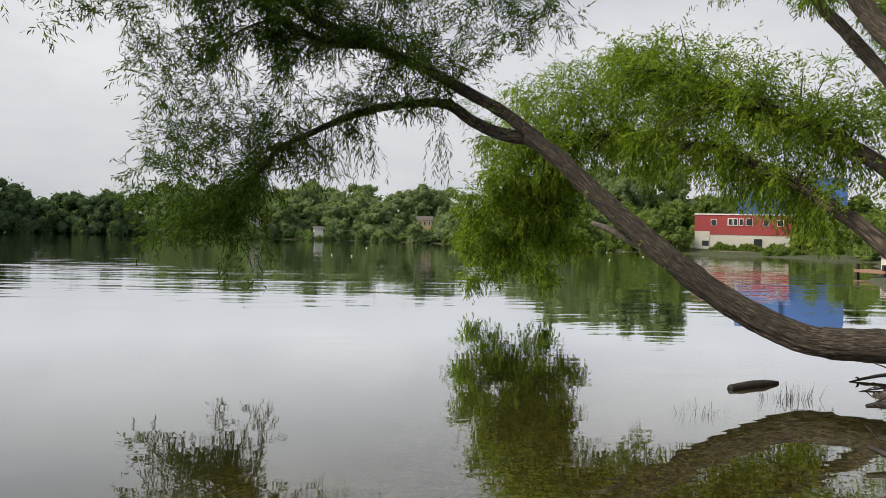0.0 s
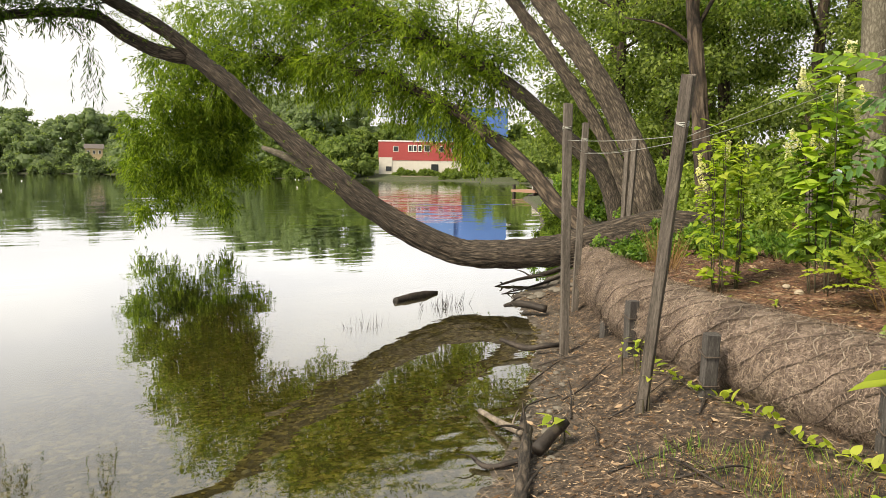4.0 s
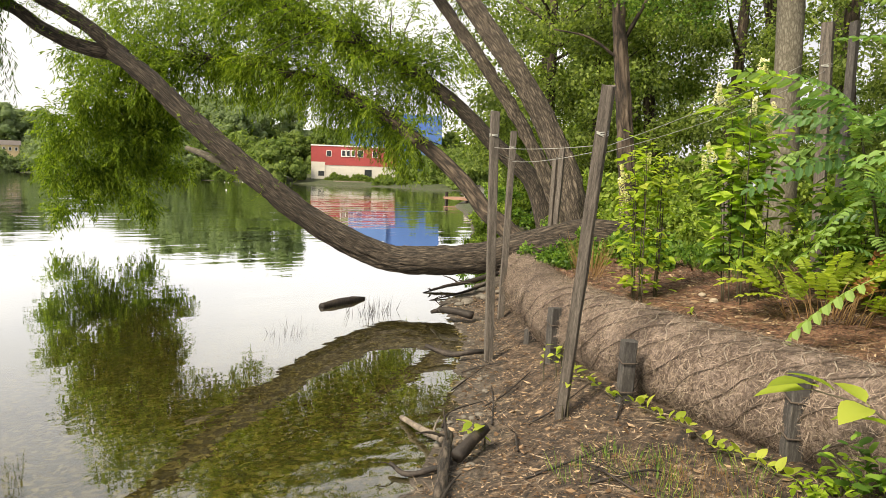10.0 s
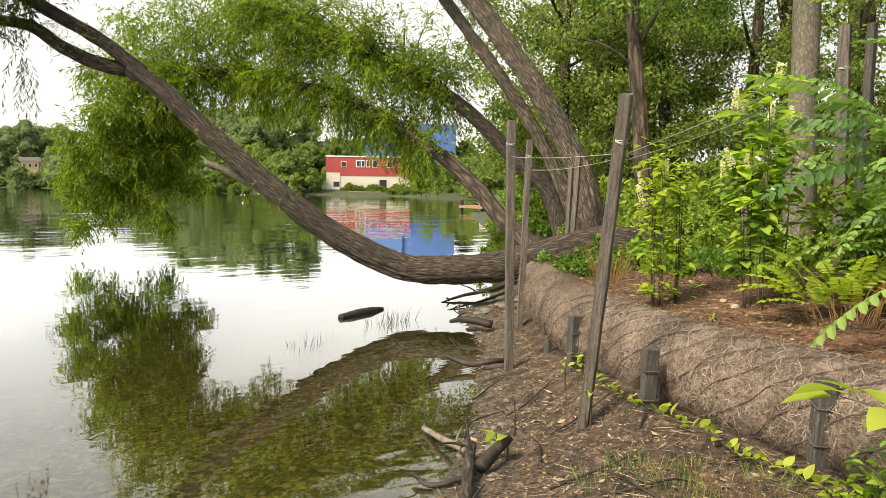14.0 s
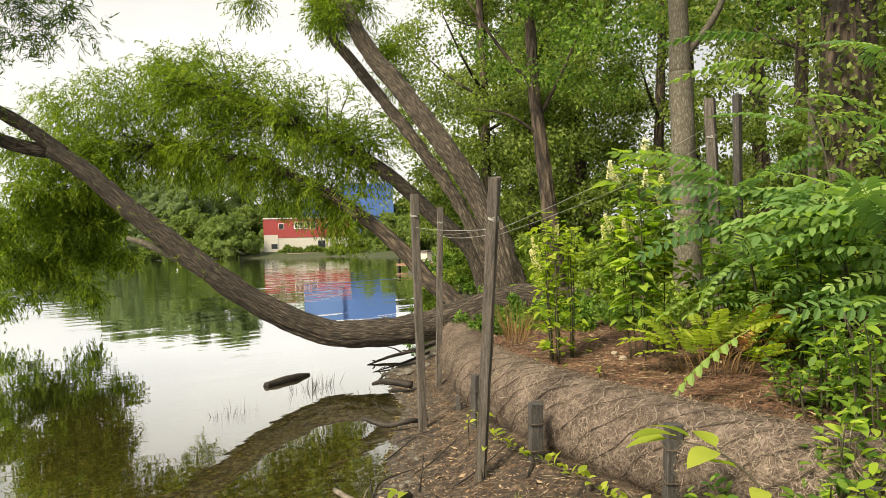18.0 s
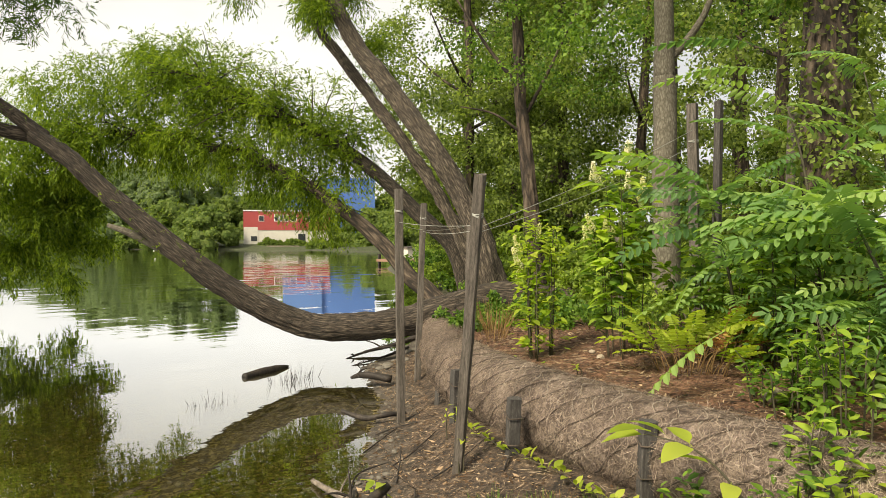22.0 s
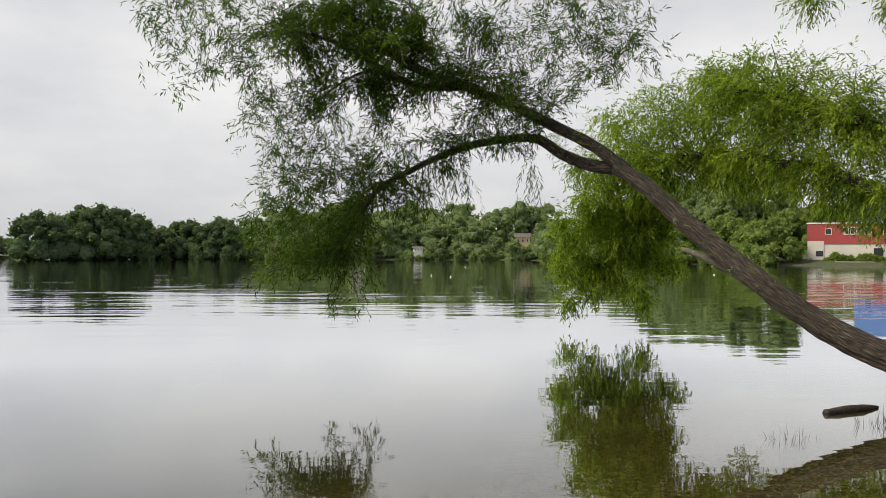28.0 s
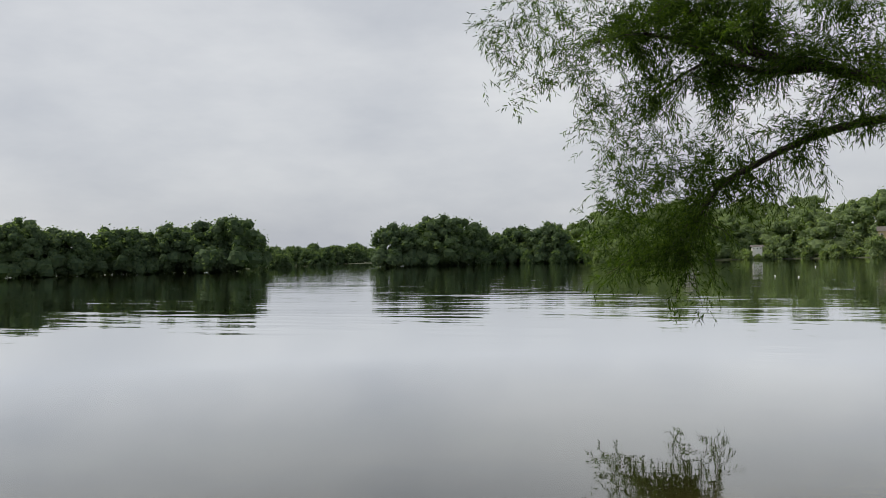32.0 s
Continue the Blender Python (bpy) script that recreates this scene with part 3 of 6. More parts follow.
# ---- coir log ----
def coir_log():
    root = thing("coir_log", "brown fibrous coir log wrapped in rope netting along the bank", "coir log")
    C = spline(LOG, 8)
    V, F, UV = tube(C, [0.3, 0.303, 0.303, 0.303, 0.3, 0.28], 32, 0.05, 3)
    part("fibre_roll", mesh_of("fibre_roll", V, F, M_COIR, True, UV), root)
    T = unit(np.gradient(C, axis=0))
    side = unit(np.cross(T, np.array([0, 0, 1.0])))
    up = np.cross(side, T)
    # netting: two families of cords winding over the roll
    dist = np.concatenate([[0], np.cumsum(np.linalg.norm(np.diff(C, axis=0), axis=1))])
    for fam, shift, gap, thick, first, last in ((-1, 1.5, 0.27, 0.0042, -30, 175), (1, 0.34, 0.17, 0.0029, 35, 160)):
        s0 = 0.3
        while s0 < dist[-1] - 0.3:
            pts = []
            for k in range(31):
                a = math.radians(first + (last - first) * k / 30)
                s = s0 + fam * shift * k / 30 + 0.022 * math.sin(k * 0.9 + s0 * 9) + R.uniform(-0.006, 0.006)
                c = np.array([np.interp(s, dist, C[:, j]) for j in range(3)])
                sd = np.array([np.interp(s, dist, side[:, j]) for j in range(3)])
                u = np.array([np.interp(s, dist, up[:, j]) for j in range(3)])
                pts.append(c + (-sd * math.cos(a) + u * math.sin(a)) * (0.314 + 0.008 * R.random()))
            if -0.4 < pts[12][1] < (4.6 if fam < 0 else 3.9):
                V, F, UV = tube(pts, [thick, thick], 5, 0.5, int(s0 * 10))
                part("net_cord", mesh_of("net_cord", V, F, M_ROPE if fam < 0 else M_ROPE_PALE, True, UV), root)
            s0 += gap * R.uniform(0.85, 1.15)
    # loose fibre
    n = 140000
    s = rng.uniform(dist[0] + 4.5, dist[-1], n)
    c = np.stack([np.interp(s, dist, C[:, j]) for j in range(3)], 1)
    sd = np.stack([np.interp(s, dist, side[:, j]) for j in range(3)], 1)
    u = np.stack([np.interp(s, dist, up[:, j]) for j in range(3)], 1)
    a = rng.uniform(math.radians(-50), math.radians(190), n)[:, None]
    nrm = -sd * np.cos(a) + u * np.sin(a)
    al = rng.normal(0, 1, (n, 3))
    al = unit(al - nrm * (al * nrm).sum(1, keepdims=True) * 0.8)
    w = unit(np.cross(al, nrm))
    q = leaf_quads(c + nrm * rng.uniform(0.298, 0.326, (n, 1)), al, w, rng.uniform(0.02, 0.1, n), rng.uniform(0.0016, 0.0036, n))
    tagged(part("loose_fibre", quads_mesh("loose_fibre", q, M_FIBRE), root), kind="stuff")
    return root


coir_log()


# ---- timber stakes and posts ----
def board(w, d, h, worn=0.004, seed=0):
    """A rough-sawn timber with softened, slightly wavy edges, its foot at the origin."""
    rr = random.Random(seed)
    bm = bmesh.new()
    rings = []
    for k in range(9):
        z = h * k / 8
        ox, oy = rr.uniform(-worn, worn), rr.uniform(-worn, worn)
        c = 0.07 * min(w, d)
        pts = [(-w / 2 + c, -d / 2), (w / 2 - c, -d / 2), (w / 2, -d / 2 + c), (w / 2, d / 2 - c), (w / 2 - c, d / 2), (-w / 2 + c, d / 2), (-w / 2, d / 2 - c), (-w / 2, -d / 2 + c)]
        rings.append([bm.verts.new((x + ox, y + oy, z + (rr.uniform(-worn, worn) * 2 if k == 8 else 0))) for x, y in pts])
    for a, b in zip(rings, rings[1:]):
        for i in range(8):
            bm.faces.new((a[i], a[(i + 1) % 8], b[(i + 1) % 8], b[i]))
    bm.faces.new(rings[-1])
    bm.faces.new(list(reversed(rings[0])))
    return bm


def between(a, b, turn=0.0):
    a, b = Vector(a), Vector(b)
    q = (b - a).to_track_quat("Z", "Y").to_matrix().to_4x4()
    return Matrix.Translation(a) @ q @ Matrix.Rotation(radians(turn), 4, "Z")


def stake(foot, top, w, d, turn, label, seed, mat=M_STAKE, group="fence stakes on the bank", tie=None, sink=0.15, name="fence_stake"):
    foot, top = Vector(foot), Vector(top)
    h = (top - foot).length + sink
    m = between(foot - (top - foot).normalized() * sink, top, turn)
    root = thing(name, label, "stake", group=group)
    root.matrix_world = m
    part("timber", board(w, d, h, 0.003, seed), root, mat=mat)
    if tie:
        for k in range(3):
            z = h - tie + k * 0.009
            pts = [(math.cos(a) * (w * 0.56), math.sin(a) * (d * 0.62), z + 0.006 * math.sin(a * 2 + k)) for a in [2 * math.pi * i / 12 for i in range(13)]]
            V, F, UV = tube(pts, [0.0035, 0.0035], 5)
            part("string_tie", mesh_of("string_tie", V, F, M_WIRE, True, UV), root)
    return root


S1B, S1T = (3.72, 3.17, 0.27), (3.44, 2.66, 2.27)
S2B, S2T = (4.67, 5.08, 0.16), (4.61, 5.05, 2.34)
S3B, S3T = (5.98, 6.46, 0.25), (6.15, 6.56, 2.3)
stake(S1B, S1T, 0.068, 0.045, 142, "tall weathered grey timber stake leaning, string tied near top", 1, tie=0.27)
stake(S2B, S2T, 0.075, 0.06, 40, "weathered grey timber stake standing at the water edge", 2, tie=0.22)
stake(S3B, S3T, 0.07, 0.055, 35, "weathered grey timber stake beside the coir log end", 3, tie=0.2)
stake((8.14, 7.85, gz(8.14, 7.85)), (8.2, 7.82, 2.24), 0.085, 0.045, 30, "pale weathered timber stake among bank shrubs", 4)
stake((8.5, 8.33, gz(8.5, 8.33)), (8.53, 8.31, 2.08), 0.085, 0.045, 30, "pale weathered timber stake among bank shrubs", 5)
stake((7.85, 4.79, gz(7.85, 4.79)), (7.81, 4.84, 1.95), 0.075, 0.05, 60, "short grey timber stake in the undergrowth", 6)
stake((7.3, 3.46, gz(7.3, 3.46)), (7.255, 3.51, 3.27), 0.1, 0.08, 60, "thick weathered timber fence post under the trees", 7, tie=0.4)
stake((8.08, 3.69, gz(8.08, 3.69)), (8.085, 3.68, 3.42), 0.08, 0.07, 60, "dark weathered timber fence post under the trees", 8, mat=M_POST)
stake((8.1, 2.9, gz(8.1, 2.9)), (8.06, 2.84, 3.24), 0.1, 0.09, 60, "weathered timber fence post half hidden by leaves", 9)

POSTS = "short dark posts pinning the coir log"
for i, (x, y, z) in enumerate(((3.78, 1.67, 0.86), (3.9, 2.82, 0.78), (4.47, 4.05, 0.74), (5.1, 5.0, 0.7), (3.62, 0.6, 0.82))):
    r = stake((x, y, gz(x, y)), (x + 0.005, y - 0.01, z), 0.09 - 0.01 * (i % 2), 0.085, 25 + 10 * i, "short dark square post pinning the coir log, rope tied round", 20 + i, mat=M_POST, group=POSTS, name="log_post")
    h = z - gz(x, y) + 0.15
    for k, zz in enumerate((h - 0.12, h - 0.3)):
        pts = [(sx * 0.05, sy * 0.05, zz + 0.012 * sx) for sx, sy in ((1, 1), (0, 1.04), (-1, 1), (-1.04, 0), (-1, -1), (0, -1.04), (1, -1), (1.04, 0), (1, 1))]
        V, F, UV = tube(pts, [0.005, 0.005], 5)
        part("rope_tie", mesh_of("rope_tie", V, F, M_ROPE, True, UV), r)

# ---- fence strings ----
def string_line(a, b, sag, label="thin pale string stretched between fence stakes"):
    a, b = Vector(a), Vector(b)
    pts = [a.lerp(b, k / 14) - Vector((0, 0, sag * 1.4 * (k / 14) * (1 - k / 14))) for k in range(15)]
    V, F, UV = tube(pts, [0.0022, 0.0022], 5)
    thing("fence_string", label, "string", data=mesh_of("fence_string", V, F, M_WIRE, True, UV), group="fence strings")


def on(a, b, z):
    t = (z - a[2]) / (b[2] - a[2])
    return [a[i] + (b[i] - a[i]) * t for i in range(3)]


P5 = (7.26, 3.5, 3.0)
string_line(on(S1B, S1T, 1.93), P5, 0.1)
string_line(on(S1B, S1T, 1.9), (7.265, 3.5, 2.84), 0.16)
string_line(on(S1B, S1T, 1.95), on(S2B, S2T, 2.02), 0.05)
string_line(on(S2B, S2T, 2.0), on(S3B, S3T, 1.97), 0.03)
string_line(on(S1B, S1T, 1.92), on(S3B, S3T, 1.95), 0.08)
string_line(on(S3B, S3T, 1.96), (8.2, 7.82, 2.1), 0.1)


# ---- willow ----
def side_shoots(root, line, n, length, lift, thick=0.011):
    """Thin boughs off a limb; returns points along them and the ways they grow."""
    t = unit(np.gradient(line, axis=0))
    V, F, UV, o, d = [], [], [], [], []
    for k in range(n):
        i = min(len(line) - 1, int((k + R.random()) / n * len(line)))
        a = unit(np.array([R.gauss(0, 1), R.gauss(0, 1), R.gauss(0, 0.8) + lift]) + t[i] * 0.5)
        ln = length * R.uniform(0.5, 1.25)
        p = [line[i] + a * ln * s + np.array([0, 0, -0.22 * ln * s * s]) for s in (0, 0.25, 0.5, 0.75, 1.0)]
        v, f, u = tube(p, [thick, thick * 0.35], 4)
        F += [tuple(x + len(V) for x in ff) for ff in f]
        V += v
        UV += u
        sp = spline(p, 3)
        o.append(sp[2:])
        d.append(np.tile(a, (len(sp) - 2, 1)))
    tagged(part("twig_growth", mesh_of("twig_growth", V, F, M_DARK_BARK, False, UV), root), kind="stuff")
    return np.concatenate(o), np.concatenate(d)


def willow():
    root = thing("leaning_willow", "old willow leaning far out over the lake", "willow tree")
    main = [(8.7, 6.35, 0.85), (7.95, 7.0, 0.95), (7.33, 7.61, 0.78), (6.95, 8.00, 0.63), (6.41, 8.49, 0.55), (5.84, 8.99, 0.59), (5.21, 9.46, 0.95), (4.53, 9.90, 1.51), (4.06, 10.28, 1.98), (3.57, 10.68, 2.53), (3.13, 11.04, 3.03), (2.76, 11.35, 3.35)]
    limb("trunk", main, [0.3, 0.25, 0.21, 0.19, 0.175, 0.155, 0.138, 0.125, 0.115], M_WILLOW_BARK, root, 72, 0.16, 1, 26, "", 0.02)
    up = [(2.91, 11.28, 3.29), (2.45, 11.45, 3.68), (1.94, 11.60, 3.98), (1.23, 11.76, 4.37), (0.39, 11.87, 4.74), (-0.57, 11.93, 5.12), (-1.06, 11.96, 5.48), (-1.51, 11.98, 5.90), (-1.91, 11.99, 6.49)]
    limb("limb", up, [0.1, 0.09, 0.08, 0.07, 0.055, 0.03], M_WILLOW_BARK, root, 32, 0.12, 2, 18, "", 0.01)
    ub = [(0.25, 11.93, 4.76), (-0.43, 11.86, 4.77), (-0.99, 11.76, 4.99), (-1.46, 11.65, 5.27), (-1.97, 11.51, 5.47), (-2.42, 11.37, 5.51), (-2.90, 11.19, 5.40)]
    limb("limb", ub, [0.07, 0.06, 0.045, 0.03, 0.015], M_WILLOW_BARK, root, 9, 0.1, 3)
    uc = [(-1.11, 11.68, 5.05), (-1.59, 11.58, 4.82), (-2.04, 11.47, 4.48)]
    limb("limb", uc, [0.03, 0.012], M_WILLOW_BARK, root, 8, 0.1, 4)
    lo = [(2.85, 11.40, 3.34), (2.44, 11.56, 3.39), (1.96, 11.71, 3.60), (1.52, 11.85, 3.88), (0.88, 11.98, 3.87), (0.21, 12.08, 3.73), (-0.56, 12.14, 3.39), (-1.07, 12.18, 3.12), (-1.42, 12.22, 2.72), (-1.72, 12.25, 2.31), (-2.10, 12.27, 2.02)]
    limb("limb", lo, [0.105, 0.095, 0.075, 0.06, 0.05, 0.042, 0.032, 0.02], M_WILLOW_BARK, root, 28, 0.1, 5, 16, "", 0.009)
    limb("broken_stub", [(4.54, 10.26, 1.52), (4.05, 10.56, 1.85), (3.63, 10.81, 2.04)], [0.09, 0.07, 0.03], M_GREY_BARK, root, 8, 0.12, 6)
    q = []
    U, UB, UC, LO, MN = spline(up, 8), spline(ub, 8), spline(uc, 6), spline(lo, 8), spline(main, 8)
    for line, a, z, n, ln, lift, per in ((U, 18, len(U), 44, 0.85, 0.4, 15), (UB, 8, len(UB), 28, 0.75, -0.05, 14), (UC, 2, len(UC), 9, 0.5, 0.0, 14),
                                         (LO, 30, 62, 12, 0.55, 0.1, 10), (LO, 46, len(LO), 30, 0.95, 0.1, 12), (U, 30, len(U), 26, 1.0, 0.1, 16)):
        o, d = side_shoots(root, line[a:z], n, ln, lift)
        q.append(strands(o, d, int(n * per * 2.3), 0.34, 0.115, 0.0185, 0.5, 0.033, 0.9))
    for x, y, z, n, sg in ((-3.95, 11.10, 5.39, 70, 0.30), (-3.25, 11.31, 4.98, 70, 0.28), (-2.61, 11.46, 4.44, 80, 0.26), (-4.29, 10.99, 5.69, 60, 0.28), (-3.53, 11.24, 5.84, 80, 0.30), (-2.88, 11.40, 4.25, 50, 0.22), (-2.06, 11.57, 4.46, 50, 0.22), (-0.10, 11.73, 5.52, 110, 0.36),
                           (0.84, 11.70, 5.40, 120, 0.36), (1.74, 11.61, 5.46, 120, 0.36), (2.53, 11.47, 4.96, 80, 0.30), (3.03, 11.35, 5.28, 70, 0.30), (1.39, 11.65, 4.83, 70, 0.26), (-0.57, 11.72, 5.80, 100, 0.36), (0.37, 11.72, 5.98, 100, 0.36), (2.35, 11.50, 5.78, 100, 0.36),
                           (-1.98, 11.58, 5.97, 90, 0.36), (-1.23, 11.67, 5.61, 90, 0.32), (-2.54, 11.48, 5.67, 90, 0.32), (-2.51, 11.48, 3.55, 80, 0.24), (-1.96, 11.58, 3.66, 80, 0.24), (-2.69, 11.45, 2.94, 80, 0.24), (-2.04, 11.57, 3.00, 90, 0.26), (-1.49, 11.65, 3.38, 70, 0.22),
                           (-0.88, 11.70, 3.67, 70, 0.22), (-0.27, 11.73, 3.96, 70, 0.22), (0.21, 11.73, 3.73, 40, 0.18), (-2.82, 11.42, 2.42, 60, 0.22), (-2.31, 11.52, 2.28, 90, 0.24), (-1.81, 11.60, 2.53, 60, 0.20), (-2.40, 11.51, 1.90, 60, 0.20), (-1.94, 11.59, 1.91, 60, 0.18),
                           (0.76, 11.71, 4.14, 50, 0.20), (1.22, 11.67, 4.04, 50, 0.18), (-3.27, 11.31, 6.56, 90, 0.36), (-1.99, 11.58, 6.73, 100, 0.40), (-0.58, 11.72, 6.65, 110, 0.40), (0.82, 11.70, 6.62, 110, 0.40), (1.91, 11.58, 6.46, 100, 0.36), (2.85, 11.40, 6.10, 70, 0.30)):
        o = np.array([x, y, z]) + rng.normal(0, sg, (24, 3))
        q.append(strands(o, rng.normal(0, 1, (24, 3)) + np.array([-0.3, 0, 0.1]), int(n * 1.5), 0.34, 0.115, 0.0185, 0.5, 0.036, 0.8))
    # drooping sprays
    q.append(strands(np.array([(0.35, 12.6, 3.45), (0.2, 12.6, 3.4), (1.5, 12.1, 3.5), (-0.3, 12.7, 3.3)]), np.tile([0, 0, -0.6], (4, 1)), 40, 0.85, 0.12, 0.016, 1.4, 0.04, 0.4))
    q.append(strands(LO[64:], np.tile([-0.4, 0, -0.2], (len(LO) - 64, 1)), 90, 0.6, 0.12, 0.018, 0.8, 0.036, 0.8))
    tagged(part("crown", quads_mesh("crown", np.concatenate(q), M_WILLOW_SHADE), root, "airy narrow willow foliage, coloured dark as if backlit"), kind="stuff")
    t = strands(np.concatenate([MN[-34:], LO[8:30], U[4:16]]), np.tile([0, 0, 0.6], (68, 1)), 150, 0.3, 0.08, 0.012, 0.4, 0.03, 0.8)
    tagged(part("bark_growth", quads_mesh("bark_growth", t, M_WILLOW_LEAF), root, "bright shoots along the bark"), kind="stuff")


willow()


def willow_behind():
    root = thing("spreading_willow", "large willow with arching limbs trailing leaves into the lake", "willow tree")
    w2 = [(9.9, 10.2, 0.2), (9.79, 10.94, 0.81), (9.70, 11.41, 1.08), (9.54, 11.91, 1.61), (9.31, 12.47, 2.10), (9.00, 13.08, 2.56), (8.72, 13.64, 2.96), (8.20, 14.32, 3.40), (7.71, 14.93, 3.76), (7.13, 15.56, 3.90), (6.68, 16.10, 4.09), (6.30, 16.59, 4.19), (5.45, 17.07, 4.18), (4.66, 17.50, 3.79)]
    limb("limb", w2, [0.2, 0.17, 0.15, 0.13, 0.1, 0.07, 0.03], M_DARK_BARK, root, 10, 0.12, 11)
    w3 = [(10.4, 10.2, 0.2), (10.42, 10.77, 1.58), (10.22, 11.31, 2.12), (10.08, 11.80, 2.50), (9.83, 12.35, 3.06), (9.50, 12.93, 3.58), (9.24, 13.50, 3.95), (8.68, 14.21, 4.45), (8.10, 14.90, 4.82), (7.46, 15.56, 5.32), (6.91, 16.14, 5.54)]
    limb("limb", w3, [0.2, 0.18, 0.16, 0.14, 0.1, 0.07, 0.03], M_WILLOW_BARK, root, 10, 0.12, 12)
    q = []
    W2, W3 = spline(w2, 8), spline(w3, 8)
    for line, a, n, ln, lift, per, sl in ((W2, 44, 44, 1.0, 0.5, 26, 0.5), (W3, 42, 50, 1.3, 0.4, 30, 0.6), (W2, 34, 24, 0.7, 0.3, 18, 0.45), (W3, 60, 34, 1.5, 0.1, 28, 0.6)):
        o, d = side_shoots(root, line[a:], n, ln, lift, 0.02)
        q.append(strands(o, d, n * per, sl, 0.125, 0.026, 0.9, 0.045, 0.75))
    q.append(strands(W2[44:66], np.tile([0, 0, -0.7], (22, 1)), 300, 0.95, 0.12, 0.024, 1.3, 0.05, 0.45))
    q.append(strands(W3[36:68], np.tile([0.2, 0.1, 0.5], (32, 1)), 150, 0.7, 0.12, 0.024, 0.6, 0.045, 0.9))
    q.append(strands(W2[40:104], np.tile([-0.1, 0, -0.5], (64, 1)), 560, 1.0, 0.12, 0.024, 1.3, 0.048, 0.55))
    # top of the crown, over the limbs
    top = np.array([(R.uniform(3.6, 7.6), 17.7 + R.uniform(-1.2, 1.2), 0) for _ in range(140)])
    top[:, 2] = 4.3 + 0.38 * (top[:, 0] - 3.6) + rng.uniform(-0.9, 1.0, 140)
    q.append(strands(top, np.tile([0, 0, 0.25], (140, 1)), 2000, 0.6, 0.125, 0.026, 1.0, 0.045, 0.8))
    # the hanging curtain: boughs that fall to the water in two lobes
    def lobe(x0, x1, ztop, zbot, n, per):
        o = np.stack([rng.uniform(x0, x1, n), 18.2 + rng.uniform(-0.7, 0.7, n), rng.uniform(zbot, ztop, n)], 1)
        q.append(strands(o, np.tile([0, 0, -0.25], (n, 1)), n * per, 0.5, 0.12, 0.03, 1.1, 0.045, 0.5))
    lobe(3.3, 5.6, 4.4, 3.0, 26, 40)
    lobe(2.9, 4.3, 3.4, 1.4, 30, 42)
    lobe(3.3, 5.4, 3.7, 2.2, 20, 36)
    lobe(4.2, 5.7, 3.4, 1.6, 30, 42)
    lobe(3.05, 3.95, 1.6, 0.6, 10, 26)
    lobe(4.5, 5.0, 1.8, 0.7, 8, 26)
    lobe(6.2, 8.6, 4.5, 3.7, 16, 26)
    q.append(strands(W3[40:72], np.tile([0.2, 0, -0.7], (32, 1)), 420, 0.85, 0.12, 0.024, 1.3, 0.05, 0.5))
    tagged(part("crown", quads_mesh("crown", np.concatenate(q), M_WILLOW_LEAF), root, "bright yellow-green narrow willow leaves hanging in curtains"), kind="stuff")


willow_behind()


# ---- bank trees ----
def trunk_tree(name, label, lines, mat, crown=None, leafmat=None, cat="tree", seed=0, furrow=0.0):
    root = thing(name, label, cat)
    for i, (pts, rad, nm) in enumerate(lines):
        if furrow and nm == "trunk":
            limb(nm, pts, rad, mat, root, 64, 0.12, seed + i, 26, "", furrow)
        else:
            limb(nm, pts, rad, mat, root, 14 if i == 0 else 9, 0.12, seed + i, 6)
    if crown is not None:
        tagged(part("crown", quads_mesh("crown", crown, leafmat), root), kind="stuff")
    return root


A = [(8.98, 7.8, 0.35), (8.77, 8.23, 1.72), (8.68, 8.41, 2.20), (8.53, 8.65, 2.75), (8.28, 8.97, 3.40), (8.05, 9.40, 4.04), (7.81, 9.83, 4.68), (7.50, 10.28, 5.40), (6.85, 11.1, 7.6)]
B = [(9.5, 8.55, 0.3), (9.13, 9.12, 1.78), (8.91, 9.41, 2.48), (8.67, 9.71, 3.10), (8.38, 10.03, 3.71), (8.14, 10.43, 4.31), (7.76, 10.89, 5.11), (7.40, 11.32, 5.88), (6.75, 12.0, 7.9)]
tips = np.vstack([spline(A, 4)[27:], spline(B, 4)[27:]])
cr = strands(tips + rng.normal(0, 0.8, tips.shape), np.tile([-0.3, 0.2, 0.3], (len(tips), 1)), 1500, 0.55, 0.1, 0.02, 0.8, 0.045, 0.9)
trunk_tree("leaning_tree", "pair of thick ridged trunks leaning over the bank", [(A, [0.215, 0.18, 0.165, 0.155, 0.14, 0.11], "trunk"), (B, [0.13, 0.105, 0.098, 0.09, 0.08, 0.065], "trunk")], M_LIGHT_BARK, cr, M_WILLOW_LEAF, seed=31, furrow=0.024)


def wood_crown(x, y, z0, z1, rad, clumps, per, leaf, seed):
    rr = random.Random(seed)
    cs, rs = [], []
    for _ in range(clumps):
        a, h = rr.uniform(0, 6.28), rr.random()
        rr2 = rad * (0.35 + 0.75 * rr.random()) * (1 - 0.5 * h * h)
        cs.append((x + math.cos(a) * rr2, y + math.sin(a) * rr2, z0 + (z1 - z0) * h))
        rs.append(rr.uniform(0.45, 0.95) * rad * 0.4)
    return blob_leaves(cs, rs, per, leaf, 0.6, 0.3)


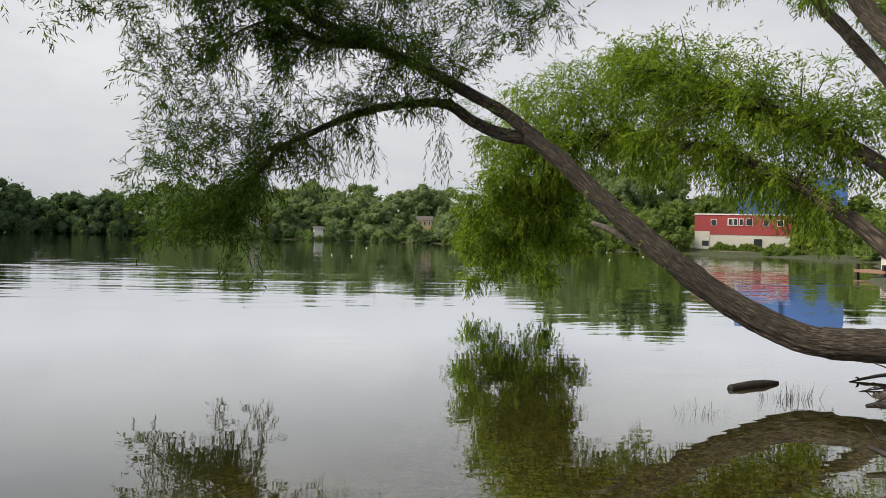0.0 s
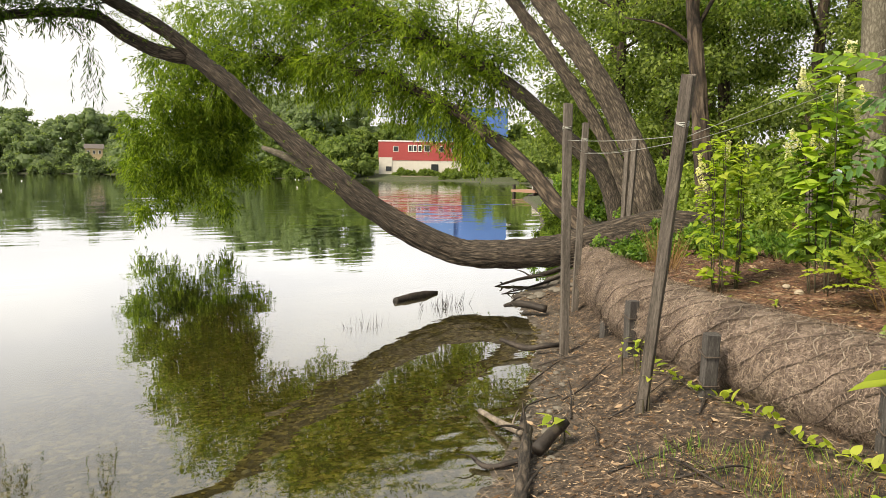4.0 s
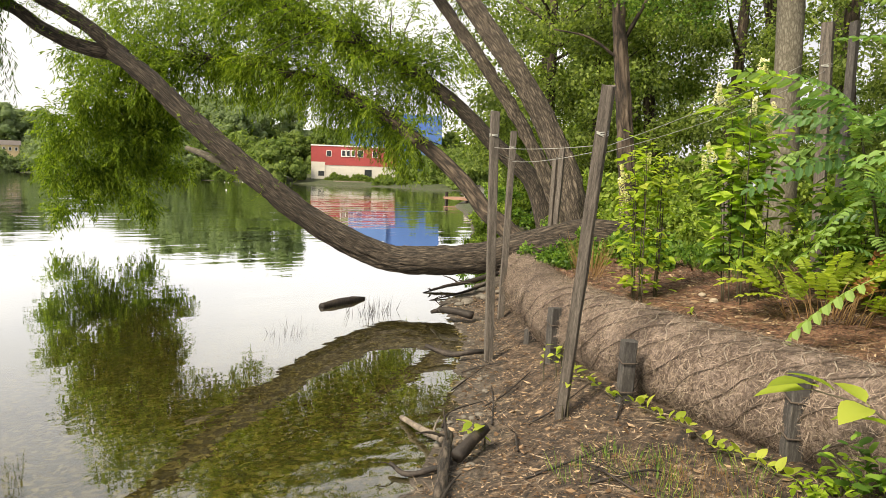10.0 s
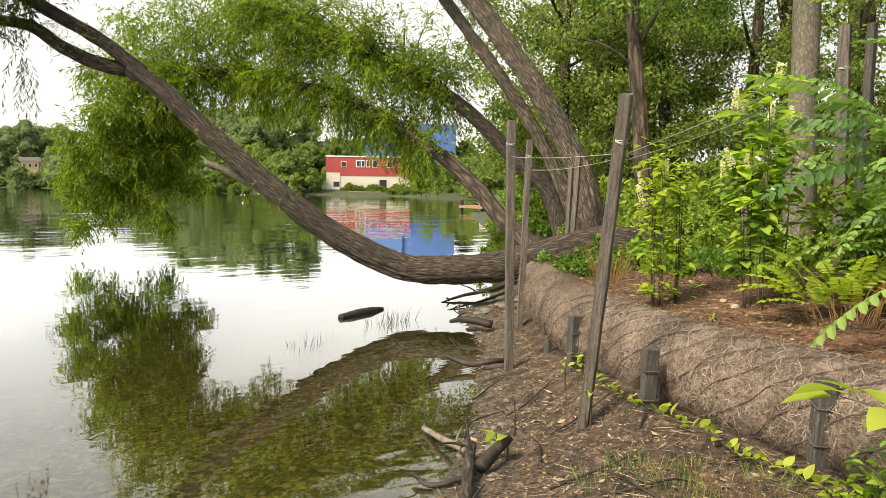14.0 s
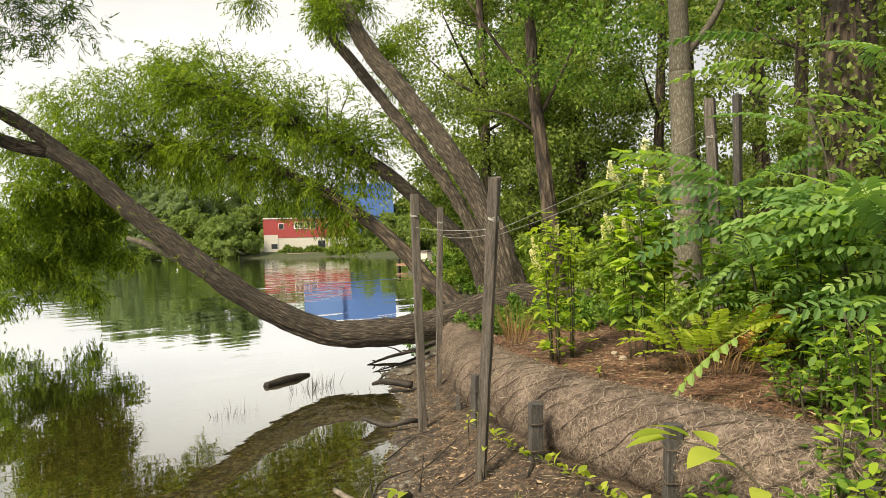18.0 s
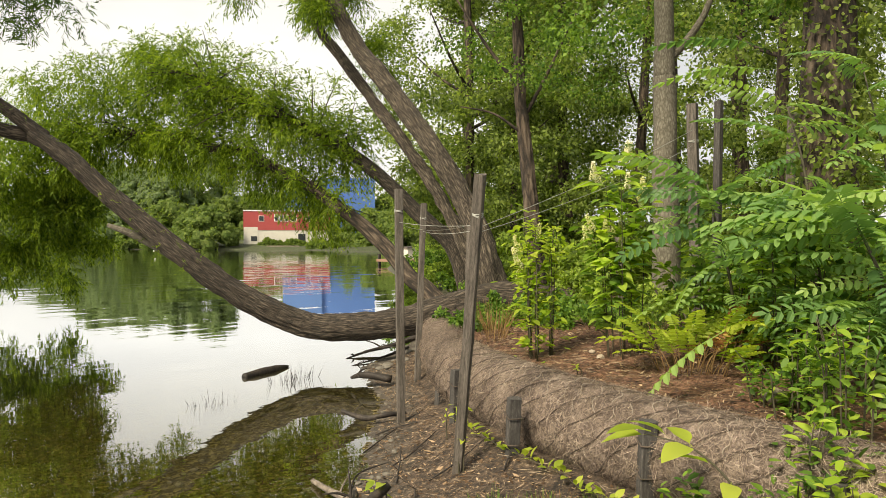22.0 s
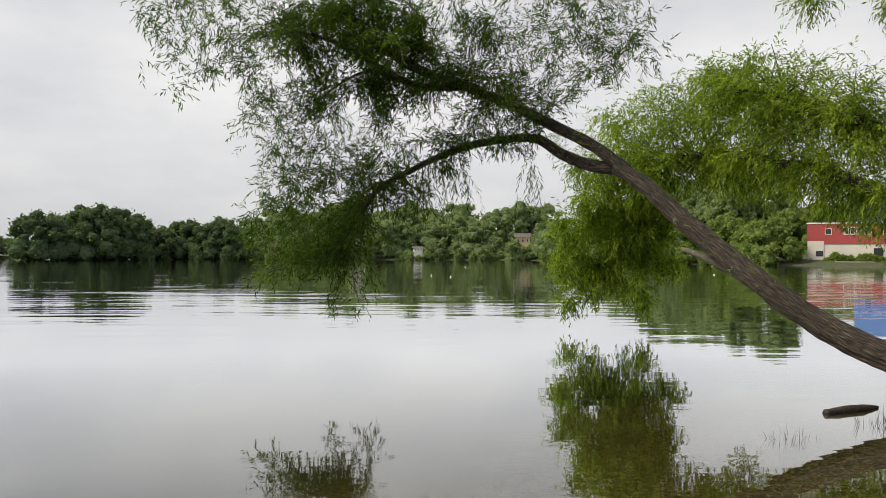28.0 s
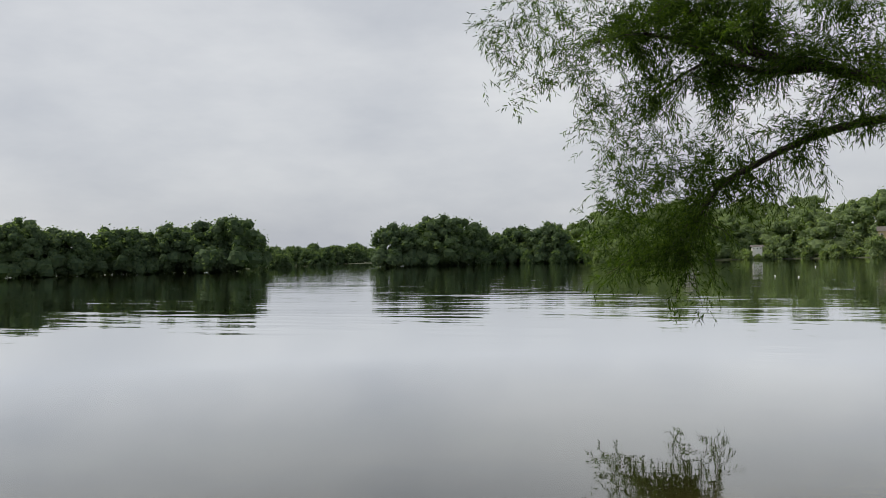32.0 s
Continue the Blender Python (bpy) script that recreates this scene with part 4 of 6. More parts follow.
def upright_tree(x, y, h, r, lean, mat, crown, label, seed, leafmat=M_WOOD_LEAF, name="bank_tree"):
    rr = random.Random(seed)
    z = gz(x, y)
    pts = [(x + lean[0] * t + rr.uniform(-0.05, 0.05) * h * 0.1, y + lean[1] * t + rr.uniform(-0.05, 0.05) * h * 0.1, z - 0.1 + h * t) for t in (0, 0.12, 0.3, 0.5, 0.7, 0.85, 1)]
    lines = [(pts, [r * 1.25, r, r * 0.92, r * 0.8, r * 0.6, r * 0.3], "trunk")]
    for k in range(5):
        t = rr.uniform(0.35, 0.85)
        a = rr.uniform(0, 6.28)
        b = Vector((x + lean[0] * t, y + lean[1] * t, z + h * t))
        ln = h * rr.uniform(0.14, 0.28)
        e = b + Vector((math.cos(a) * ln, math.sin(a) * ln, ln * rr.uniform(0.3, 0.9)))
        m = b.lerp(e, 0.5) + Vector((0, 0, -0.06 * ln))
        lines.append(([b, m, e], [r * 0.4, r * 0.28, r * 0.1], "limb"))
    return trunk_tree(name, label, lines, mat, crown, leafmat, seed=seed)


thin_pts = [(8.6, 6.75, 0.4), (8.45, 6.88, 2.41), (8.41, 6.92, 3.00), (8.36, 6.97, 3.63), (8.32, 7.01, 4.42), (8.25, 7.1, 7.8)]
trunk_tree("slender_tree", "slender dark-barked tree with leafy boughs", [(thin_pts, [0.13, 0.105, 0.1, 0.09, 0.08, 0.05], "trunk"),
           ([(8.33, 7.0, 4.1), (7.95, 7.3, 4.7), (7.6, 7.6, 5.4)], [0.035, 0.026, 0.012], "limb"), ([(8.36, 6.97, 3.6), (8.6, 6.7, 4.3), (8.9, 6.4, 5.2)], [0.032, 0.024, 0.012], "limb"),
           ([(8.38, 6.95, 3.4), (8.0, 7.2, 3.7), (7.6, 7.5, 3.8)], [0.022, 0.016, 0.008], "limb")], M_DARK_BARK,
           wood_crown(8.6, 7.5, 4.0, 7.8, 1.7, 30, 420, 0.058, 41), M_SHRUB_LEAF, seed=41, furrow=0.012)
birch_pts = [(7.97, 4.25, 0.5), (7.96, 4.27, 2.29), (7.95, 4.28, 2.81), (7.95, 4.28, 3.27), (7.95, 4.29, 3.73), (7.94, 4.30, 4.25), (7.9, 4.35, 8.2)]
trunk_tree("grey_barked_tree", "straight pale grey-barked tree trunk behind the shrubs", [(birch_pts, [0.18, 0.15, 0.14, 0.135, 0.12, 0.08], "trunk"),
           ([(7.95, 4.29, 3.9), (8.3, 4.0, 4.5), (8.5, 3.8, 5.4)], [0.05, 0.04, 0.02], "limb")], M_GREY_BARK,
           wood_crown(8.1, 4.7, 4.3, 8.2, 2.0, 26, 360, 0.075, 43), M_SHRUB_LEAF, seed=43)
viny = [(8.1, 2.42, 0.7), (8.05, 2.45, 2.1), (7.98, 2.45, 3.0), (7.88, 2.4, 3.8), (7.7, 2.35, 5.5), (7.6, 2.3, 8.0)]
trunk_tree("vine_clad_tree", "broad dark trunk wrapped in climbing vine", [(viny, [0.3, 0.27, 0.26, 0.24, 0.2, 0.14], "trunk")], M_DARK_BARK,
           np.concatenate([blob_leaves([(7.95, 2.4, z) for z in np.arange(1.2, 5.5, 0.25)], [0.4] * 18, 320, 0.075, 1.0, 0.8), wood_crown(7.6, 2.6, 4.6, 8.0, 2.2, 22, 300, 0.085, 45)]), M_WOOD_LEAF, seed=45)

WOODS = [(16.2, 10.6, 11, 0.13), (16, 12.5, 12, 0.16), (16.4, 6.9, 11, 0.14), (18, 8.5, 13, 0.17), (17.5, 15.5, 12, 0.16), (20.5, 12, 14, 0.19), (14.8, 3.0, 10, 0.12), (19, 5, 13, 0.16), (22, 18, 14, 0.2),
         (24, 9, 15, 0.2), (16, 2, 11, 0.16), (26, 22, 15, 0.22), (28, 14, 16, 0.24), (12, 0.4, 10, 0.14), (23, 3, 14, 0.2), (31, 28, 15, 0.24), (14.6, 13.2, 9, 0.1), (13.9, 14.0, 11, 0.12), (15.4, 15.9, 12, 0.15), (17.2, 17.9, 13, 0.16)]
for i, (x, y, h, r) in enumerate(WOODS):
    g = gz(x, y)
    upright_tree(x, y, h, r, (R.uniform(-0.8, 0.6), R.uniform(-0.6, 0.6)), M_DARK_BARK, np.concatenate([wood_crown(x, y, g + 1.6, g + h + 0.5, 2.9, 46, 420, 0.1, 60 + i), wood_crown(x, y, g + 1.0, g + 4.5, 2.2, 12, 320, 0.105, 90 + i)]),
                 "woodland tree with green crown behind the bank", 60 + i, name="woodland_tree")


# ---- undergrowth ----
def bush(name, label, cat, x, y, w, d, h, clumps, per, leaf, mat, seed, stems=6):
    rr = random.Random(seed)
    z = gz(x, y)
    root = thing(name, label, cat, (x, y, z))
    cs = [(rr.gauss(0, 0.35) * w, rr.gauss(0, 0.35) * d, h * (0.12 + 0.85 * rr.random())) for _ in range(clumps)]
    rs = [rr.uniform(0.1, 0.22) * max(w, h * 0.7) for _ in range(clumps)]
    for k in range(stems):
        c = cs[k % clumps]
        limb("stem", [(c[0] * 0.2, c[1] * 0.2, -0.05), (c[0] * 0.5, c[1] * 0.5, c[2] * 0.5), c], [0.014, 0.011, 0.005], M_TWIG, root, 6, 0.05, seed + k, 4)
    tagged(part("foliage", quads_mesh("foliage", blob_leaves(cs, rs, per, leaf, 0.8, 0.2), mat), root), kind="stuff")
    return root


for i in range(40):
    x, y = 10.2 + 6.5 * R.random(), 3.2 + 10 * R.random()
    if y > x - 0.2:
        y = x - R.uniform(0.3, 3.5)
    bush("bank_shrub", "leafy green undergrowth shrub under the trees", "shrub", x, y, R.uniform(0.9, 1.4), R.uniform(0.9, 1.4), R.uniform(0.5, 1.1) + (0.5 if x > 13 else 0), 18, 130, 0.1, M_UNDER_LEAF if i % 3 else M_WOOD_LEAF, 200 + i, 3)
for i, (x, y, h) in enumerate(((7.4, 5.6, 0.35), (7.9, 6.3, 0.4), (8.3, 5.3, 0.55), (7.2, 4.7, 0.3), (8.6, 7.0, 0.5), (8.9, 6.2, 0.7), (8.0, 4.4, 0.5), (7.6, 3.7, 0.5), (9.3, 7.9, 0.5), (7.5, 6.5, 0.25), (8.2, 3.4, 0.8), (9.9, 8.8, 0.5),
                               (8.9, 8.4, 0.3), (10.6, 9.6, 0.6), (9.9, 11.3, 0.4), (10.4, 12.0, 0.44), (10.9, 12.6, 0.6), (11.3, 13.3, 0.7), (11.9, 14.1, 0.7), (12.6, 14.9, 0.8), (13.3, 15.8, 0.8), (9.4, 10.6, 0.35), (8.9, 9.9, 0.35), (10.9, 11.3, 0.44), (7.3, 2.2, 1.3), (7.2, 1.2, 1.5), (6.9, 0.4, 1.5), (6.8, 6.1, 0.2), (11.3, 10.9, 1.1), (12.3, 12.6, 1.0), (7.4, 3.0, 1.2))):
    bush("undergrowth", "fine green nettles and undergrowth on the bank", "undergrowth", x, y, 0.7, 0.7, h * 0.72, 18, 150, 0.06, M_SHRUB_LEAF if h < 0.45 else M_UNDER_LEAF, 260 + i, 4)


for i, (x, y) in enumerate(((15.4, 17.3), (17.0, 19.2), (18.7, 21.2), (20.3, 23.1), (22.0, 25.0), (23.7, 27.0), (25.4, 29.2), (27.1, 31.5), (28.6, 33.6), (16.6, 17.9), (19.6, 21.4), (22.8, 25.3), (26.2, 29.3))):
    bush("bank_shrub", "leafy green shrub leaning over the lake bank", "shrub", x, y, 1.3, 1.3, 0.8 + 0.3 * (i % 3), 24, 130, 0.1, M_SHRUB_LEAF if i % 2 else M_UNDER_LEAF, 300 + i, 3)


# ---- far shore woods ----
def lump_quads(centres, radii, squash=0.9):
    """Small uneven quad-faced domes that fill the middle of far crowns."""
    k = np.linspace(-1, 1, 4)
    faces6 = []
    for ax in range(3):
        for sg in (-1, 1):
            for a in range(3):
                for b in range(3):
                    f = []
                    for u, v in ((k[a], k[b]), (k[a + 1], k[b]), (k[a + 1], k[b + 1]), (k[a], k[b + 1])):
                        p = [0, 0, 0]
                        p[ax], p[(ax + 1) % 3], p[(ax + 2) % 3] = sg, u, v
                        f.append(p)
                    faces6.append(f)
    U = unit(np.array(faces6))
    c, r = np.asarray(centres, float), np.asarray(radii, float)
    ph = rng.uniform(0, 6.28, (len(c), 1, 1))
    bump = 1 + 0.16 * np.sin(U[None, :, :, 0] * 4 + ph) * np.cos(U[None, :, :, 2] * 5 + ph * 2) + 0.1 * np.sin(U[None, :, :, 1] * 7 + ph * 3)
    P = c[:, None, None] + U[None] * bump[..., None] * r[:, None, None, None] * np.array([1, 1, squash])
    return P.reshape(-1, 4, 3)


def dome_trees(spots, seed, leaf, per):
    """Rounded, lobed crowns of many small sprays; spots: x, y, foot, height."""
    rr = random.Random(seed)
    cs, rs = [], []
    for x, y, z, h in spots:
        w = h * rr.uniform(0.44, 0.6)
        tall = h * rr.uniform(0.9, 1.1)
        for k in range(36):
            a = rr.uniform(0, 6.28)
            u = rr.random() ** 0.7
            e = math.asin(u)
            o = w * math.cos(e) * rr.uniform(0.35, 0.95)
            cs.append((x + math.cos(a) * o, y + math.sin(a) * o, z * 0.8 + tall * (0.22 + 0.64 * u) * rr.uniform(0.92, 1.04)))
            rs.append(h * rr.uniform(0.08, 0.14))
        for k in range(9):
            a = rr.uniform(0, 6.28)
            cs.append((x + math.cos(a) * w * 0.7, y + math.sin(a) * w * 0.7, 0.1 * h + (0.7 * z + 0.2 * h) * rr.random()))
            rs.append(h * rr.uniform(0.15, 0.22))
    rs = np.array(rs)
    return np.concatenate([blob_leaves(cs, rs * 1.2, per, leaf, 0.85, 0.4), lump_quads(cs, rs * 0.7)])


def shore_spots(line, rows_, step, h0, h1, rise, seed):
    rr = random.Random(seed)
    out = []
    for (ax, ay), (bx, by) in zip(line, line[1:]):
        L = math.hypot(bx - ax, by - ay)
        k = max(1, int(L / step))
        ox, oy = (by - ay) / L, -(bx - ax) / L
        for i in range(k):
            for r in range(rows_):
                t = (i + rr.random()) / k
                off = 1.5 + r * 6.5 + rr.uniform(-2, 2)
                x, y = ax + (bx - ax) * t + ox * off, ay + (by - ay) * t + oy * off
                if 47 < x < 75 and 95 < y < 120 and r < 3 and y - 96 + 0.55 * (x - 52) > 3:
                    continue
                lump = 0.86 + 0.32 * noise.noise(Vector((x * 0.05, y * 0.05, seed)))
                out.append((x, y, 0.2 + r * rise, rr.uniform(h0, h1) * lump * (0.62 if r == 0 and rr.random() < 0.6 else 1)))
    return out


MAIN_SHORE = [(34, 116), (26, 132), (20, 161), (4, 167), (-14, 169), (-40, 175), (-60, 190)]
# bushes that stand before and beside the houses on the far shore: x, y, foot, height
HOUSE_BUSHES = [(-7.6, 163.2, 0.1, 1.7), (-4.0, 163.4, 0.1, 1.6), (-5.8, 163.0, 0.1, 0.7), (14.6, 158.2, 0.2, 4.4), (16.0, 157.6, 0.2, 2.6),
                (17.4, 157.8, 0.2, 2.7), (19.0, 158.4, 0.2, 4.2), (-20.8, 162.8, 0.1, 3.6), (-19.6, 162.4, 0.1, 2.0), (-18.4, 162.5, 0.1, 1.6), (-17.5, 162.9, 0.1, 3.2)]
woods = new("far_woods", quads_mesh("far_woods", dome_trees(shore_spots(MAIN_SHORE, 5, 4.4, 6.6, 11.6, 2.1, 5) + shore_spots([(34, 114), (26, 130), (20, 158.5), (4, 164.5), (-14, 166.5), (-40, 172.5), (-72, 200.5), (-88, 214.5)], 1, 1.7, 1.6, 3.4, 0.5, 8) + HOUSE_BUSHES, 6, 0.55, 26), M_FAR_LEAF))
tagged(woods, "dense green wooded hill along the far lake shore", "woods", kind="stuff")
near_woods = new("boathouse_woods", quads_mesh("boathouse_woods", dome_trees(shore_spots([(60, 74), (62, 88), (66, 97)], 4, 3.2, 5.0, 8.0, 1.0, 15) +
                 shore_spots([(51, 102), (42, 110), (34, 117)], 6, 3.0, 7.0, 9.6, 1.0, 16) + shore_spots([(60, 90), (52, 99.6), (42, 108.6), (34, 114.6)], 1, 0.9, 0.7, 1.5, 0.5, 18) + [(62 + 3 * k, 112 - 1.6 * k, 1.5, 6.5 + (k % 3)) for k in range(7)] + [(65.2 + 2.2 * k, 97.6 - 1.9 * k, 0.4, 6.6 - 0.4 * (k % 3)) for k in range(7)] +
                 [(53.2 + 0.8 * k, 103.8 - 0.44 * k, 0.2, 0.6 + 0.3 * (k * 7 % 4)) for k in range(16)], 17, 0.5, 34), M_BRIGHT_WOODS))
tagged(near_woods, "lighter green trees round the boathouse", "woods", kind="stuff")


def bearing(az, d):
    return 0.1 + d * math.sin(radians(az)), -0.5 + d * math.cos(radians(az))


def headland(a0, a1, d, h0, h1, n, seed):
    rr = random.Random(seed)
    out = []
    for i in range(n):
        x, y = bearing(a0 + (a1 - a0) * (i + rr.random()) / n, d + rr.uniform(0, 14))
        out.append((x, y, 0.1, rr.uniform(h0, h1)))
    return out


HEADS = (headland(-57.5, -50.6, 165, 10.0, 12.6, 12, 1) + headland(-49.6, -45.0, 166, 8.6, 12.0, 9, 2) + headland(-45.2, -39.2, 162, 10.2, 12.8, 11, 3) +
         headland(-28.9, -22.0, 176, 9.4, 12.4, 17, 4) + headland(-22.5, -15.5, 182, 7.8, 11.0, 12, 7) + headland(-57, -41, 170, 2.5, 4.0, 20, 11) + headland(-29.6, -16, 176, 2.5, 4.0, 22, 12) + headland(-38.6, -33.5, 265, 5.0, 7.5, 14, 13) + headland(-39.6, -36.2, 226, 3.0, 5.0, 9, 14))
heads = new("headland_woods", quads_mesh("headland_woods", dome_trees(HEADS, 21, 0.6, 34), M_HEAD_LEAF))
tagged(heads, "dark wooded headlands reaching into the lake", "woods", kind="stuff")
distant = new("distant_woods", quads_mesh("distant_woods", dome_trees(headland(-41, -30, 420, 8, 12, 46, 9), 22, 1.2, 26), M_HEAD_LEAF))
tagged(distant, "tree line across the end of the lake, haze put in its leaf colour", "woods", kind="stuff")


# ---- far buildings ----
def box_bm(x0, y0, z0, x1, y1, z1):
    bm = bmesh.new()
    bmesh.ops.create_cube(bm, size=1)
    for v in bm.verts:
        v.co = ((x0 + x1) / 2 + v.co.x * (x1 - x0), (y0 + y1) / 2 + v.co.y * (y1 - y0), (z0 + z1) / 2 + v.co.z * (z1 - z0))
    return bm


def boathouse():
    """Local x runs along the lake front, y into the land."""
    root = thing("boathouse", "red clad lakeside boathouse over white block ground floor", "building")
    root.matrix_world = Matrix.Translation((51.6, 106.3, 0)) @ Matrix.Rotation(math.atan2(-6.1, 11.2), 4, "Z")
    part("lower_wall", box_bm(0, 0.06, 0.2, 13.0, 9, 2.95), root, "white painted block wall", M_WHITE_WALL)
    part("upper_wall", box_bm(-0.05, 0, 2.95, 13.1, 9, 5.85), root, "red cladding", M_RED)
    part("parapet", box_bm(-0.12, -0.08, 5.85, 13.2, 9.1, 6.02), root, "pale roof edge", M_TRIM)
    part("corner_block", box_bm(0, -0.02, 0.8, 2.1, 0.1, 3.4), root, "white block corner", M_WHITE_WALL)
    for x, z, w, h in ((2.3, 4.35, 0.7, 0.75), (4.6, 4.35, 1.0, 0.95), (7.1, 4.35, 0.8, 0.95), (9.4, 4.35, 0.7, 0.8), (11.3, 4.35, 0.7, 0.8)):
        win = part("window", box_bm(x - 0.06, -0.05, z - 0.06, x + w + 0.06, 0.02, z + h + 0.06), root, "pale framed window", M_TRIM)
        part("pane", box_bm(x, -0.07, z, x + w, -0.04, z + h), win, mat=M_GLASS)
    for k in range(3):
        x = 4.6 + k * 0.75
        win = part("window", box_bm(x, -0.09, 4.3, x + 0.6, -0.07, 5.35), root, "pale framed window", M_TRIM)
        part("pane", box_bm(x + 0.08, -0.11, 4.4, x + 0.52, -0.08, 5.25), win, mat=M_GLASS)
    part("window", box_bm(1.1, -0.06, 1.25, 2.0, 0.0, 2.0), root, "dark ground floor window", M_GLASS)
    part("door", box_bm(8.2, 0.0, 0.7, 9.3, 0.08, 2.4), root, "dark ground floor door", M_GLASS)


boathouse()


def blue_hall():
    root = thing("blue_hall", "tall blue clad hall behind the boathouse", "building")
    root.matrix_world = Matrix.Translation((59.5, 108.5, 0)) @ Matrix.Rotation(math.atan2(-6.1, 11.2), 4, "Z")
    part("wall", box_bm(0, 0, 0.5, 6.2, 8, 10.6), root, "", M_BLUE)
    part("wing", box_bm(6.2, 0.6, 0.5, 15.0, 9, 11.7), root, "darker blue wing", M_BLUE_DARK)
    part("roof_edge", box_bm(-0.1, -0.1, 10.6, 6.2, 8, 10.75), root, "pale roof edge", M_TRIM)


blue_hall()


def house(x, y, z, w, d, h, wall, yaw, label, gable=0.35):
    root = thing("shore_house", label, "house", group="houses on the far shore")
    root.matrix_world = Matrix.Translation((x, y, z)) @ Matrix.Rotation(yaw, 4, "Z")
    part("wall", box_bm(-w / 2, 0, -z - 0.2, w / 2, d, h), root, mat=wall)
    bm = bmesh.new()
    o = 0.3
    vs = [bm.verts.new(p) for p in ((-w / 2 - o, -o, h), (w / 2 + o, -o, h), (w / 2 + o, d + o, h), (-w / 2 - o, d + o, h), (-w / 2 - o, d / 2, h + w * gable), (w / 2 + o, d / 2, h + w * gable))]
    for f in ((0, 1, 5, 4), (2, 3, 4, 5), (1, 2, 5), (3, 0, 4), (3, 2, 1, 0)):
        bm.faces.new([vs[i] for i in f])
    part("roof", bm, root, "grey shingle roof", M_ROOF)
    for k in range(3):
        xx = -w / 2 + w * (k + 0.5) / 3 - w * 0.08
        win = part("window", box_bm(xx, -0.06, h * 0.45, xx + w * 0.16, 0.0, h * 0.8), root, "", M_TRIM)
        part("pane", box_bm(xx + 0.08, -0.09, h * 0.48, xx + w * 0.16 - 0.08, -0.05, h * 0.77), win, mat=M_GLASS)


house(-5.9, 164.5, 1.6, 1.9, 3, 1.0, M_TRIM, 0.1, "small white boat shed at the far shore", 0.2)
house(16.6, 159.5, 3.0, 3.0, 4, 1.9, M_YELLOW, -0.1, "ochre house among trees on the far shore", 0.3)
house(-19.2, 164.0, 1.8, 2.4, 4, 3.0, M_GREYWALL, 0.1, "grey house among trees on the far shore", 0.35)


# ---- shrubs and plants near the camera ----
def leaf_hex(base, along, side, L, W, fold=0.18, curl=0.12):
    """Pointed oval leaves folded along the midrib: arrays (n, 6, 3)."""
    base, along, side = np.asarray(base, float), np.asarray(along, float), np.asarray(side, float)
    L, W = np.asarray(L, float)[:, None], np.asarray(W, float)[:, None]
    nrm = np.cross(along, side)
    def at(t, s):
        return base + along * L * t + side * W * s + nrm * (W * fold * abs(s) * 2 - L * curl * t * t)
    return np.stack([at(0, 0), at(0.28, 0.44), at(0.76, 0.4), at(1, 0), at(0.76, -0.4), at(0.28, -0.44)], 1)


def single_leaf(name, L, W, mat, seed):
    """A stalked leaf along +x, its upper face up: two folded halves."""
    rr = random.Random(seed)
    V, F = [], []
    n = 6
    for i in range(n + 1):
        t = i / n
        w = W * 0.5 * math.sin(math.pi * min(1, t ** 0.8)) ** 0.8 * (1 + rr.uniform(-0.06, 0.06))
        z = 0.1 * L * t - 0.28 * L * t * t
        V += [(L * (0.12 + t * 0.88), -w, z + 0.22 * w), (L * (0.12 + t * 0.88), 0, z), (L * (0.12 + t * 0.88), w, z + 0.22 * w)]
    for i in range(n):
        a = i * 3
        F += [(a, a + 3, a + 4, a + 1), (a + 1, a + 4, a + 5, a + 2)]
    k = len(V)
    V += [(0, -0.0015, 0), (0, 0.0015, 0), (L * 0.13, 0.0015, 0), (L * 0.13, -0.0015, 0)]
    F.append((k, k + 3, k + 2, k + 1))
    return mesh_of(name, V, F, mat, True)


def place(name, me, parent, at, way, roll, scale=1.0):
    """A part that shares its mesh: its x axis along way, its z as far up as it goes."""
    w = Vector(way).normalized()
    up = Vector((0, 0, 1)) if abs(w.z) < 0.95 else Vector((1, 0, 0))
    y = up.cross(w).normalized()
    z = w.cross(y)
    m = Matrix((w, y, z)).transposed().to_4x4()
    ob = new(name, me)
    ob.parent = parent
    ob.matrix_local = Matrix.Translation(at) @ m @ Matrix.Rotation(roll, 4, "X") @ Matrix.Scale(scale, 4)
    return ob


